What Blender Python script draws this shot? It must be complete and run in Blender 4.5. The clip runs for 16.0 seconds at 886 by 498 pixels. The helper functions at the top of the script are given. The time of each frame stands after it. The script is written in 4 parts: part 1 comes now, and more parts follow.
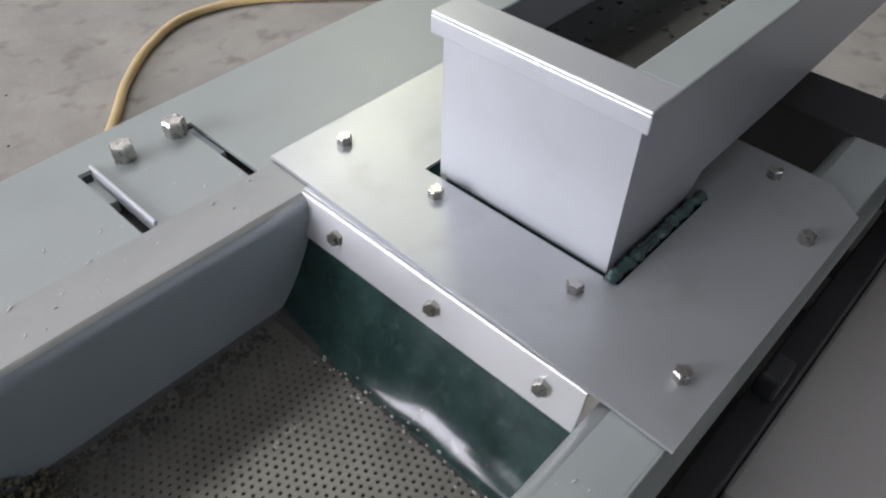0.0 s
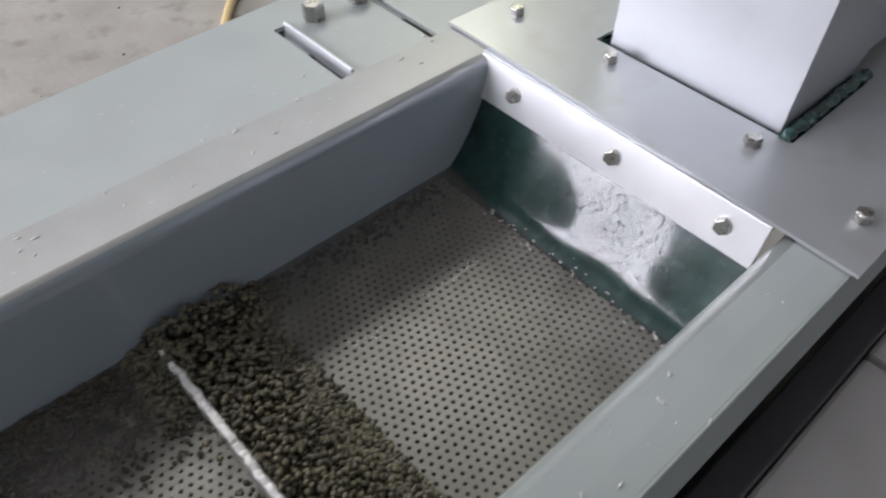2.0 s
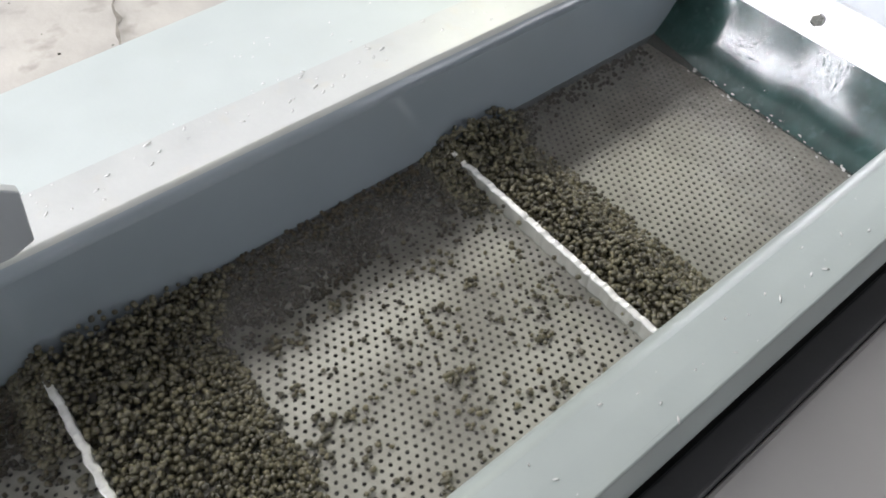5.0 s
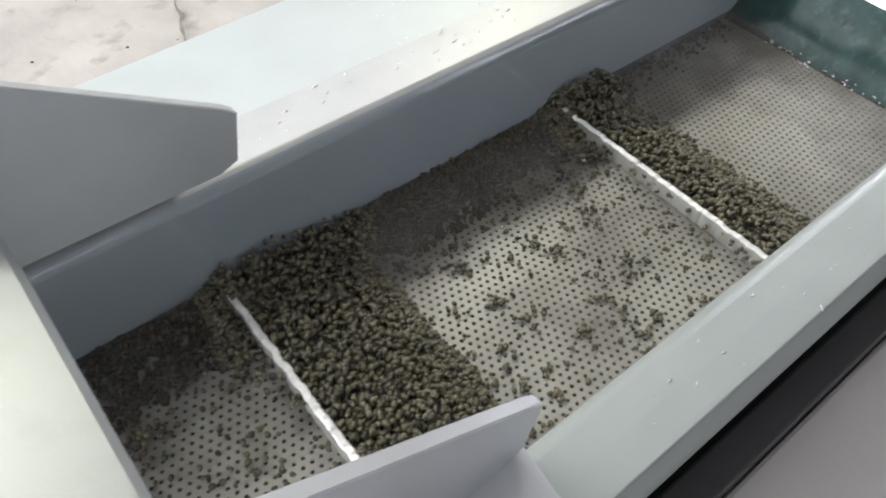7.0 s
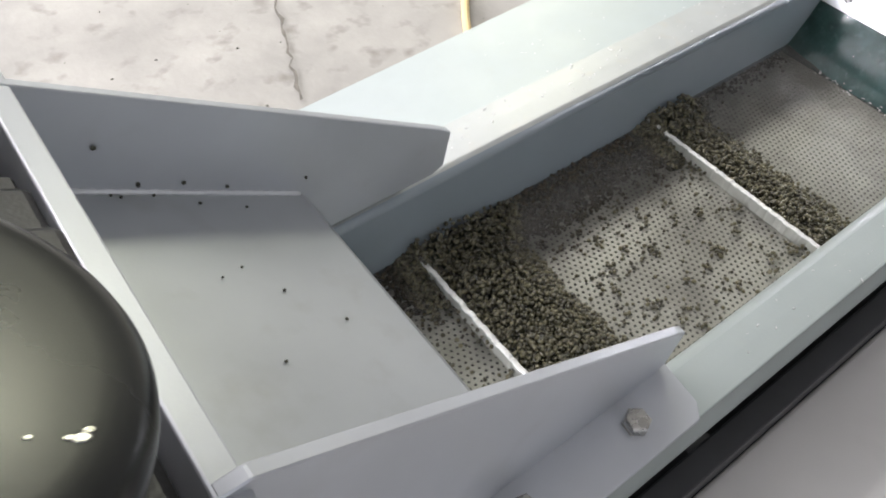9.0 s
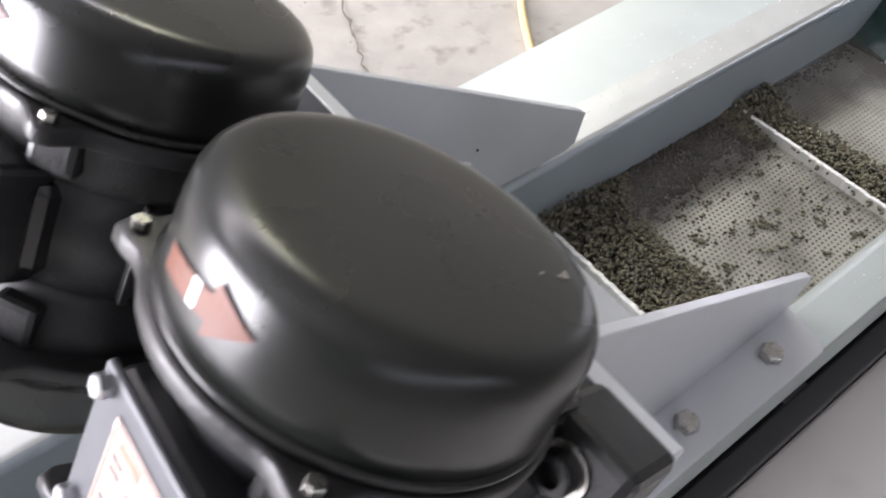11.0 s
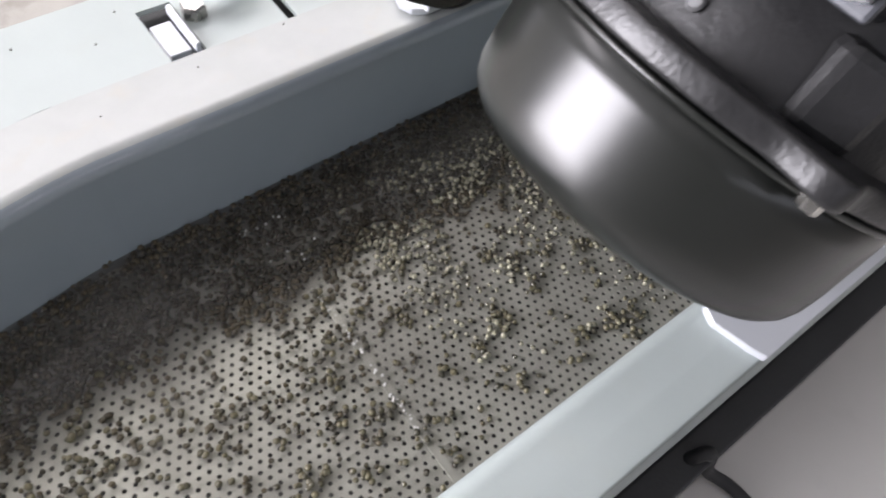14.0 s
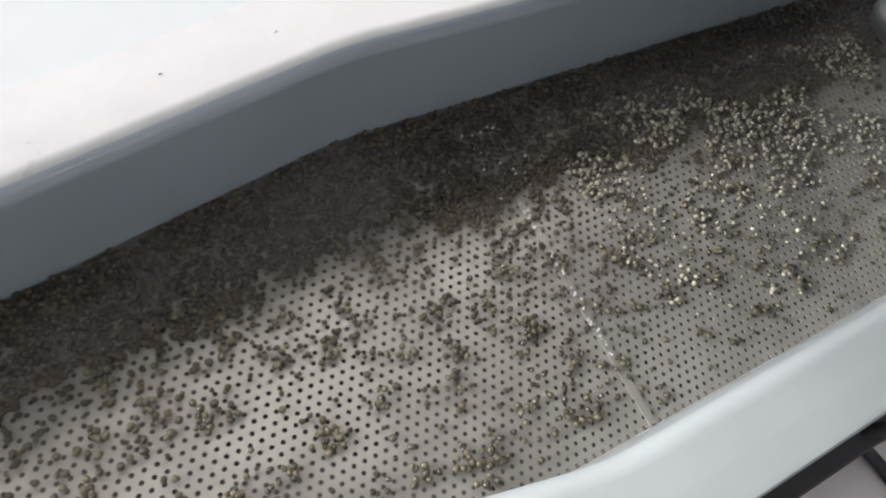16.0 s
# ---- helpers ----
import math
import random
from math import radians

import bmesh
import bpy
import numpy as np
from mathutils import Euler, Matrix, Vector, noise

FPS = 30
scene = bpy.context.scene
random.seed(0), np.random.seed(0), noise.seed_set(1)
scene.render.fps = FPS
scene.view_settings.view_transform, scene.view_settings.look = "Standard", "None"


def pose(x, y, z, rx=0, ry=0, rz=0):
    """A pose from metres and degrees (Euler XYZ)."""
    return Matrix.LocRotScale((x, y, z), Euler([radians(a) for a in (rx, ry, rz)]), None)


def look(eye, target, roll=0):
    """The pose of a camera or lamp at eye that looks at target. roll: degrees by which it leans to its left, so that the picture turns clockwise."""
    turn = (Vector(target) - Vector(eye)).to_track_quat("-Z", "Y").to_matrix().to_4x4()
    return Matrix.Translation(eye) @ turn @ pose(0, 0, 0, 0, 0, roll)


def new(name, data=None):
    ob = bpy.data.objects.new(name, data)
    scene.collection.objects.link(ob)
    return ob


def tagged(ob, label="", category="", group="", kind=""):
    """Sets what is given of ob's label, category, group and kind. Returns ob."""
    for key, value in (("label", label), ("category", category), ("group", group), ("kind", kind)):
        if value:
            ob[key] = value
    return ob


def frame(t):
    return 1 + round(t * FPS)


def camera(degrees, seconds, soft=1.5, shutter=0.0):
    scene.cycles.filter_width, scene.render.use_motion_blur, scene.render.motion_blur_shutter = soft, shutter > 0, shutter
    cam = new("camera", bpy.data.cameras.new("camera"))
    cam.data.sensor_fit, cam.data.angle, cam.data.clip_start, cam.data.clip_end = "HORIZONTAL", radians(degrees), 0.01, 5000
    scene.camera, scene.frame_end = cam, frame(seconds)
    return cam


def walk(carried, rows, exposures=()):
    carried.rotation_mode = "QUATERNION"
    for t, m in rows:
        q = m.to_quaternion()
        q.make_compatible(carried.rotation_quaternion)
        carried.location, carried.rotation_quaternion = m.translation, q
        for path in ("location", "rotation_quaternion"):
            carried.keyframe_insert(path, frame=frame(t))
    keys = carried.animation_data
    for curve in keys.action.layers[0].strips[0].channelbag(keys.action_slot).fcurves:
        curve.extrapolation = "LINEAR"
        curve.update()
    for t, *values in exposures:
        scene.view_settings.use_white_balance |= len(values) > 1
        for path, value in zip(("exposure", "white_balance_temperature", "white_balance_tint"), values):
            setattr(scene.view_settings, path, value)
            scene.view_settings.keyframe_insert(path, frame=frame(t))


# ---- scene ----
cam = camera(62.0, 16.0, soft=1.8, shutter=0.4)
PATH = [
    (0, (-0.247, -0.383, 0.39), (0.819, 0.566, -1.011), 1.8),
    (0.5, (-0.282, -0.375, 0.378), (0.757, 0.535, -1.068), 2.6),
    (1, (-0.319, -0.372, 0.373), (0.697, 0.502, -1.112), 3.1),
    (1.5, (-0.35, -0.376, 0.362), (0.659, 0.533, -1.106), 3.0),
    (2, (-0.391, -0.375, 0.354), (0.552, 0.602, -1.115), 2.0),
    (2.5, (-0.455, -0.383, 0.346), (0.446, 0.659, -1.104), 1.2),
    (3, (-0.498, -0.369, 0.38), (0.292, 0.6, -1.181), 1.1),
    (3.5, (-0.548, -0.366, 0.377), (0.23, 0.598, -1.192), 1.4),
    (4, (-0.596, -0.37, 0.378), (0.191, 0.576, -1.199), 2.1),
    (6.5, (-0.738, -0.384, 0.381), (0.12, 0.55, -1.165), 3.7),
    (7, (-0.794, -0.38, 0.379), (0.057, 0.578, -1.157), 3.4),
    (7.5, (-0.829, -0.396, 0.411), (-0.003, 0.582, -1.126), 2.1),
    (8, (-0.881, -0.409, 0.468), (-0.057, 0.564, -1.074), 1.3),
    (8.2, (-0.915, -0.399, 0.48), (-0.066, 0.549, -1.062), 3.6),
    (10.5, (-1.074, -0.411, 0.598), (-0.333, 0.566, -0.982), 1.7),
    (11, (-1.16, -0.392, 0.582), (-0.367, 0.58, -0.975), 2.8),
    (11.5, (-1.222, -0.378, 0.546), (-0.4, 0.57, -1.012), 3.3),
    (12, (-1.277, -0.366, 0.5), (-0.466, 0.519, -1.1), 4.2),
    (12.5, (-1.329, -0.36, 0.452), (-0.466, 0.498, -1.136), 7.1),
    (13, (-1.35, -0.353, 0.409), (-0.498, 0.476, -1.199), 7.4),
    (13.5, (-1.366, -0.343, 0.388), (-0.542, 0.43, -1.262), 9.3),
    (14, (-1.4, -0.328, 0.376), (-0.562, 0.392, -1.29), 14.0),
    (14.5, (-1.424, -0.325, 0.361), (-0.641, 0.426, -1.319), 14.2),
    (15, (-1.437, -0.316, 0.349), (-0.734, 0.444, -1.362), 13.5),
    (15.5, (-1.476, -0.297, 0.344), (-0.758, 0.434, -1.374), 18.0),
    (16, (-1.535, -0.265, 0.35), (-0.764, 0.341, -1.392), 26.8),
]
walk(cam, [(t, look(eye, target, roll)) for t, eye, target, roll in PATH],
     exposures=[(0, -0.36, 6300, 17), (1.0, -0.36, 6300, 17), (1.5, -0.25, 6300, 17), (2.5, 0.0, 6300, 17), (3.5, 0.5, 6350, 15), (4.2, 0.65, 6350, 14), (7, 0.7, 6400, 14), (10.5, 0.78, 6400, 17), (11.2, 0.84, 6400, 19), (12.0, 0.72, 6400, 20), (12.5, 0.68, 6400, 20), (14, 0.65, 6450, 18), (16, 0.65, 6500, 18)])

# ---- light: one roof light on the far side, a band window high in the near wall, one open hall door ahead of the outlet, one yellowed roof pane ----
world = bpy.data.worlds.new("hall_sky")
scene.world = world
world.use_nodes = True
sky = world.node_tree.nodes.new("ShaderNodeTexSky")
sky.sky_type, sky.sun_disc = "NISHITA", False
sky.sun_elevation, sky.sun_rotation = radians(48), radians(0)
world.node_tree.links.new(sky.outputs[0], world.node_tree.nodes["Background"].inputs[0])
world.node_tree.nodes["Background"].inputs[1].default_value = 0.1


def area(name, m, sx, sy, watts, colour):
    d = bpy.data.lights.new(name, "AREA")
    d.shape, d.size, d.size_y, d.energy, d.color = "RECTANGLE", sx, sy, watts, colour
    ob = new(name, d)
    ob.matrix_world = m
    return ob


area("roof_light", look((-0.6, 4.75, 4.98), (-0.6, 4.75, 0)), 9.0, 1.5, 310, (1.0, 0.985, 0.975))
area("door_light", look((-6.9, 2.9, 1.4), (0, 2.9, 1.0)), 4.6, 3.4, 1000, (0.97, 0.975, 1.0))
area("band_window_light", look((-0.6, -5.97, 2.6), (-0.6, 0, 2.6)), 9.0, 0.2, 40, (0.88, 0.93, 1.0))
area("yellowed_roof_light", look((4.9, 5.2, 4.98), (4.9, 5.2, 0)), 1.5, 1.6, 150, (0.97, 1.0, 0.70))

# ---- materials ----


def mat(name, colour, rough=0.5, metal=0.0, var=0.12, scale=30.0, bump=0.05, fine=400.0, spots=0.0, spot_colour=(0.05, 0.045, 0.04), coat=0.0, rvar=0.12, island=0.0, rand=0.0):
    m = bpy.data.materials.new(name)
    m.use_nodes = True
    nt = m.node_tree
    bsdf = nt.nodes["Principled BSDF"]
    N, L = nt.nodes.new, nt.links.new
    tc = N("ShaderNodeTexCoord")
    big = N("ShaderNodeTexNoise")
    big.inputs["Scale"].default_value, big.inputs["Detail"].default_value = scale, 6
    small = N("ShaderNodeTexNoise")
    small.inputs["Scale"].default_value, small.inputs["Detail"].default_value = fine, 4
    L(tc.outputs["Object"], big.inputs["Vector"])
    L(tc.outputs["Object"], small.inputs["Vector"])
    ramp = N("ShaderNodeMapRange")
    ramp.inputs["From Min"].default_value, ramp.inputs["From Max"].default_value = 0.25, 0.75
    ramp.inputs["To Min"].default_value, ramp.inputs["To Max"].default_value = 1 - var, 1 + var
    L(big.outputs["Fac"], ramp.inputs["Value"])
    mul = N("ShaderNodeMixRGB")
    mul.blend_type = "MULTIPLY"
    mul.inputs[0].default_value = 1
    mul.inputs[1].default_value = (*colour, 1)
    L(ramp.outputs[0], mul.inputs[2])
    out = mul.outputs[0]
    if island or rand:
        src = N("ShaderNodeNewGeometry").outputs["Random Per Island"] if island else N("ShaderNodeObjectInfo").outputs["Random"]
        r2 = N("ShaderNodeMapRange")
        k = island or rand
        r2.inputs["To Min"].default_value, r2.inputs["To Max"].default_value = 1 - k, 1 + k
        L(src, r2.inputs["Value"])
        m2 = N("ShaderNodeMixRGB")
        m2.blend_type = "MULTIPLY"
        m2.inputs[0].default_value = 1
        L(out, m2.inputs[1])
        L(r2.outputs[0], m2.inputs[2])
        out = m2.outputs[0]
    if spots:
        sp = N("ShaderNodeTexNoise")
        sp.inputs["Scale"].default_value, sp.inputs["Detail"].default_value = scale * 2.3, 8
        L(tc.outputs["Object"], sp.inputs["Vector"])
        r3 = N("ShaderNodeMapRange")
        r3.inputs["From Min"].default_value, r3.inputs["From Max"].default_value = 0.56, 0.72
        r3.inputs["To Max"].default_value = spots
        L(sp.outputs["Fac"], r3.inputs["Value"])
        m3 = N("ShaderNodeMixRGB")
        m3.inputs[2].default_value = (*spot_colour, 1)
        L(r3.outputs[0], m3.inputs[0])
        L(out, m3.inputs[1])
        out = m3.outputs[0]
    L(out, bsdf.inputs["Base Color"])
    r4 = N("ShaderNodeMapRange")
    r4.inputs["To Min"].default_value, r4.inputs["To Max"].default_value = max(0.02, rough - rvar), min(1, rough + rvar)
    L(big.outputs["Fac"], r4.inputs["Value"])
    L(r4.outputs[0], bsdf.inputs["Roughness"])
    bsdf.inputs["Metallic"].default_value = metal
    bsdf.inputs["Coat Weight"].default_value = coat
    bsdf.inputs["Coat Roughness"].default_value = 0.08
    if bump:
        b = N("ShaderNodeBump")
        b.inputs["Strength"].default_value, b.inputs["Distance"].default_value = bump, 0.002
        L(small.outputs["Fac"], b.inputs["Height"])
        L(b.outputs[0], bsdf.inputs["Normal"])
    return m


# one paint, two tones: darker for the shaded wall, lighter for lit tops
PAINT = mat("grey_green_paint_shaded", (0.295, 0.335, 0.365), 0.13, 0, 0.05, 9, 0.02, 260, 0.06, (0.30, 0.31, 0.28), rvar=0.04, coat=0.8)
PAINT_TOP = mat("grey_green_paint_lit_worn", (0.385, 0.43, 0.415), 0.38, 0, 0.06, 14, 0.05, 300, 0.07, (0.36, 0.35, 0.29))
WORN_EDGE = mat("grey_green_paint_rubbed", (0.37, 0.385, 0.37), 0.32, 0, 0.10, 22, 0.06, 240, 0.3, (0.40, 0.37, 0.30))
SILVER = mat("silver_paint", (0.56, 0.58, 0.61), 0.36, 0.35, 0.05, 12, 0.04, 500, 0.12, (0.40, 0.40, 0.38))
PLATE_PAINT = mat("silver_grey_sheet", (0.46, 0.48, 0.49), 0.36, 0.45, 0.08, 10, 0.04, 420, 0.35, (0.36, 0.36, 0.34))
STEEL = mat("zinc_steel", (0.47, 0.46, 0.43), 0.28, 1.0, 0.15, 120, 0.08, 900)
# zinc whitened for the light that the angle strip reflects
WHITE_STRIP = mat("sheen_white_zinc", (0.87, 0.88, 0.89), 0.33, 0.55, 0.03, 20, 0.03, 500)
BRIGHT = mat("bright_zinc", (0.80, 0.82, 0.85), 0.25, 0.9, 0.08, 120, 0.05, 900)
SCREEN = mat("perforated_stainless", (0.47, 0.475, 0.432), 0.45, 0.25, 0.08, 7, 0.06, 600, 0.25, (0.42, 0.40, 0.35))
BAR = mat("worn_white_edge_steel", (0.80, 0.79, 0.76), 0.35, 0.2, 0.14, 60, 0.2, 300, 0.3, (0.25, 0.23, 0.20))
BLACK = mat("satin_black_paint", (0.010, 0.010, 0.011), 0.24, 0, 0.2, 40, 0.05, 500, coat=0.0, rvar=0.06)
BLACK_CAP = mat("black_pressed_cap", (0.0105, 0.0115, 0.0102), 0.28, 0.0, 0.15, 12, 0.03, 900, coat=0.0, rvar=0.05)
CAST = mat("black_cast_iron", (0.0125, 0.0125, 0.013), 0.40, 0.0, 0.25, 60, 0.17, 420, coat=0.0)
COVER = mat("grey_cover_enamel", (0.055, 0.058, 0.066), 0.45, 0.15, 0.06, 30, 0.05, 700)
NAMEPLATE = mat("nameplate_foil", (0.46, 0.355, 0.325), 0.45, 0.1, 0.06, 40, 0.04, 700)
PRINT = mat("nameplate_red_print", (0.42, 0.16, 0.11), 0.5, 0.1, 0.2, 200, 0.0)
PRINT_DARK = mat("nameplate_dark_print", (0.13, 0.085, 0.075), 0.5, 0.1, 0.2, 200, 0.0)
ARROW = mat("arrow_sticker", (0.12, 0.030, 0.011), 0.5, 0, 0.12, 90, 0.03)
ARROW_WHITE = mat("arrow_sticker_white", (0.75, 0.73, 0.72), 0.35, 0, 0.05, 90, 0.03)
RUBBER = mat("green_wet_rubber", (0.035, 0.09, 0.08), 0.2, 0, 0.4, 40, 0.03, 160, 0.5, (0.09, 0.18, 0.16), coat=1.0, rvar=0.06)
RUBBER_DARK = mat("dark_rubber", (0.018, 0.018, 0.02), 0.6, 0, 0.2, 60, 0.1)
PELLET = mat("olive_pellet", (0.086, 0.077, 0.043), 0.32, 0, 0.2, 90, 0.08, 700, coat=0.4, island=0.6)
PELLET_BED = mat("shade_dark_wet_pellet", (0.056, 0.045, 0.024), 0.45, 0, 0.2, 90, 0.08, 700, coat=0.1, island=0.4)
PELLET_LIGHT = mat("glint_pale_olive_pellet", (0.25, 0.24, 0.175), 0.25, 0, 0.2, 90, 0.08, 700, coat=0.5, island=0.4)
CONCRETE = mat("stained_concrete", (0.33, 0.315, 0.285), 0.75, 0, 0.2, 6.0, 0.5, 60, 0.75, (0.185, 0.17, 0.145))
PANEL = mat("grey_cabinet_paint", (0.62, 0.605, 0.58), 0.5, 0, 0.05, 8, 0.05, 300, 0.1, (0.27, 0.26, 0.25))
FRAME = mat("dark_frame_paint", (0.035, 0.036, 0.038), 0.55, 0, 0.2, 30, 0.1)
HOSE = mat("yellowed_clear_hose", (0.66, 0.50, 0.24), 0.35, 0, 0.1, 30, 0.05, 300, coat=0.3)
WALL = mat("hall_wall_plaster", (0.18, 0.179, 0.177), 0.8, 0, 0.06, 1.5, 0.1)
CEILING = mat("white_ceiling_paint", (0.42, 0.42, 0.42), 0.8, 0, 0.04, 1.5, 0.1)
# this white also stands in for water glints at seam and curtain foot
FOAM_GLINT = mat("white_foam_and_glint", (0.66, 0.66, 0.64), 0.3, 0, 0.05, 90, 0.0, coat=0.5)
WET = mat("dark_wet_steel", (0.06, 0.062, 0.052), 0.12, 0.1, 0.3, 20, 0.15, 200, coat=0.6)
CRACK = mat("dirt_filled_crack", (0.17, 0.155, 0.13), 0.85, 0, 0.4, 60, 0.2, 200)
DEBRIS = mat("dark_crumb", (0.05, 0.05, 0.035), 0.6, 0, 0.3, 90, 0.1, island=0.4)

DROP = bpy.data.materials.new("water_drop")
DROP.use_nodes = True
WATER = bpy.data.materials.new("murky_water_film")
WATER.use_nodes = True
_nt = WATER.node_tree
_nt.nodes.remove(_nt.nodes["Principled BSDF"])
_tr, _gl, _mx, _fr = (_nt.nodes.new(k) for k in ("ShaderNodeBsdfTransparent", "ShaderNodeBsdfGlossy", "ShaderNodeMixShader", "ShaderNodeFresnel"))
_tn, _tr2, _bp, _w = (_nt.nodes.new(k) for k in ("ShaderNodeTexNoise", "ShaderNodeMapRange", "ShaderNodeBump", "ShaderNodeTexNoise"))
_df, _mx2 = _nt.nodes.new("ShaderNodeBsdfDiffuse"), _nt.nodes.new("ShaderNodeMixShader")
_tr.inputs[0].default_value = (0.90, 0.89, 0.86, 1)
_df.inputs[0].default_value = (0.125, 0.118, 0.105, 1)
_gl.inputs["Roughness"].default_value = 0.06
_fr.inputs["IOR"].default_value = 1.33
_tc = _nt.nodes.new("ShaderNodeTexCoord")
_tn.inputs["Scale"].default_value, _tn.inputs["Detail"].default_value = 9, 5
_w.inputs["Scale"].default_value, _w.inputs["Detail"].default_value = 45, 3
_tr2.inputs["From Min"].default_value, _tr2.inputs["From Max"].default_value = 0.42, 0.72
_tr2.inputs["To Min"].default_value, _tr2.inputs["To Max"].default_value = 0.10, 0.62
_bp.inputs["Strength"].default_value, _bp.inputs["Distance"].default_value = 0.35, 0.004
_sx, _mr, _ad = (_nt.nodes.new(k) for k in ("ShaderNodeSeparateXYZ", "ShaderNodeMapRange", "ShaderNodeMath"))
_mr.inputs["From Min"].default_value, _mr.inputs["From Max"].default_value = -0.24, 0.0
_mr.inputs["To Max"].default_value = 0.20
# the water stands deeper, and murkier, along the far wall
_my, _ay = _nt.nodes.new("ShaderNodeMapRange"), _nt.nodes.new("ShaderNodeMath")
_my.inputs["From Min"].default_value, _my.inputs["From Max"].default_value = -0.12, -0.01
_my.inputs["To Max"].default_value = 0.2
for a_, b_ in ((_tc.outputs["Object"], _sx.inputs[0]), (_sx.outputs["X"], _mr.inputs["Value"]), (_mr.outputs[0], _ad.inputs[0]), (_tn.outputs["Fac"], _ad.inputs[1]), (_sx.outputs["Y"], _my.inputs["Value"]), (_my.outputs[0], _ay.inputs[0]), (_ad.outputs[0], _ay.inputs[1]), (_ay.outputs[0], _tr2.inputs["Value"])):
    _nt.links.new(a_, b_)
for a_, b_ in ((_tc.outputs["Object"], _tn.inputs["Vector"]), (_tc.outputs["Object"], _w.inputs["Vector"]), (_tr2.outputs[0], _mx2.inputs[0]), (_tr.outputs[0], _mx2.inputs[1]), (_df.outputs[0], _mx2.inputs[2]),
               (_w.outputs["Fac"], _bp.inputs["Height"]), (_bp.outputs[0], _gl.inputs["Normal"]), (_fr.outputs[0], _mx.inputs[0]), (_mx2.outputs[0], _mx.inputs[1]), (_gl.outputs[0], _mx.inputs[2]), (_mx.outputs[0], _nt.nodes["Material Output"].inputs[0])):
    _nt.links.new(a_, b_)
_b = DROP.node_tree.nodes["Principled BSDF"]
_b.inputs["Base Color"].default_value = (0.95, 0.98, 0.98, 1)
_b.inputs["Roughness"].default_value, _b.inputs["Transmission Weight"].default_value, _b.inputs["IOR"].default_value = 0.03, 1.0, 1.33

# ---- mesh helpers ----


def part(name, bm, material, parent=None, label="", smooth=False):
    me = bpy.data.meshes.new(name)
    bm.to_mesh(me)
    bm.free()
    me.materials.append(material)
    if smooth:
        me.polygons.foreach_set("use_smooth", [True] * len(me.polygons))
    ob = new(name, me)
    ob.parent = parent
    if label:
        ob["label"] = label
    return ob


def raw(name, verts, faces, material, parent=None, smooth=False):
    me = bpy.data.meshes.new(name)
    me.from_pydata(verts, [], faces)
    me.materials.append(material)
    if smooth:
        me.polygons.foreach_set("use_smooth", [True] * len(me.polygons))
    ob = new(name, me)
    ob.parent = parent
    return ob


def thing(name, label, category, m=None, group="", kind=""):
    ob = new(name)
    ob.empty_display_size = 0.05
    if m is not None:
        ob.matrix_world = m
    return tagged(ob, label, category, group, kind)


def block(bm, lo, hi, bevel=0.0, m=None):
    lo, hi = Vector(lo), Vector(hi)
    r = bmesh.ops.create_cube(bm, size=1)
    vs = r["verts"]
    bmesh.ops.transform(bm, matrix=Matrix.Translation((lo + hi) / 2) @ Matrix.Diagonal((*(hi - lo), 1)), verts=vs)
    if bevel:
        es = list({e for v in vs for e in v.link_edges})
        r = bmesh.ops.bevel(bm, geom=es, offset=bevel, segments=2, affect="EDGES", profile=0.5)
        vs = r["verts"]
        vs = list({v for f in r["faces"] for v in f.verts} | set(vs))
    if m is not None:
        bmesh.ops.transform(bm, matrix=m, verts=[v for v in vs if v.is_valid])
    return bm


def prism(bm, pts, depth, m=None, bevel=0.0):
    """A polygon in the xy plane, raised along z by depth."""
    vs = [bm.verts.new((x, y, 0)) for x, y in pts]
    f = bm.faces.new(vs)
    r = bmesh.ops.extrude_face_region(bm, geom=[f])
    top = [g for g in r["geom"] if isinstance(g, bmesh.types.BMVert)]
    bmesh.ops.translate(bm, verts=top, vec=(0, 0, depth))
    bmesh.ops.recalc_face_normals(bm, faces=bm.faces[:])
    allv = vs + top
    if bevel:
        es = list({e for v in allv for e in v.link_edges})
        r = bmesh.ops.bevel(bm, geom=es, offset=bevel, segments=1, affect="EDGES", profile=0.5)
        allv = bm.verts[:]
    if m is not None:
        bmesh.ops.transform(bm, matrix=m, verts=allv)
    return bm


def lathe(bm, prof, n=32, m=None, close=False):
    """Profile of (radius, z) turned about z."""
    rings = []
    new_v = []
    for r, z in prof:
        if r < 1e-6:
            ring = [bm.verts.new((0, 0, z))]
        else:
            ring = [bm.verts.new((r * math.cos(2 * math.pi * i / n), r * math.sin(2 * math.pi * i / n), z)) for i in range(n)]
        rings.append(ring)
        new_v += ring
    for a, b in zip(rings, rings[1:]):
        for i in range(n):
            j = (i + 1) % n
            q = [a[i % len(a)], a[j % len(a)], b[j % len(b)], b[i % len(b)]]
            q = list(dict.fromkeys(q))
            if len(q) > 2:
                bm.faces.new(q)
    if m is not None:
        bmesh.ops.transform(bm, matrix=m, verts=new_v)
    bmesh.ops.recalc_face_normals(bm, faces=bm.faces[:])
    return bm


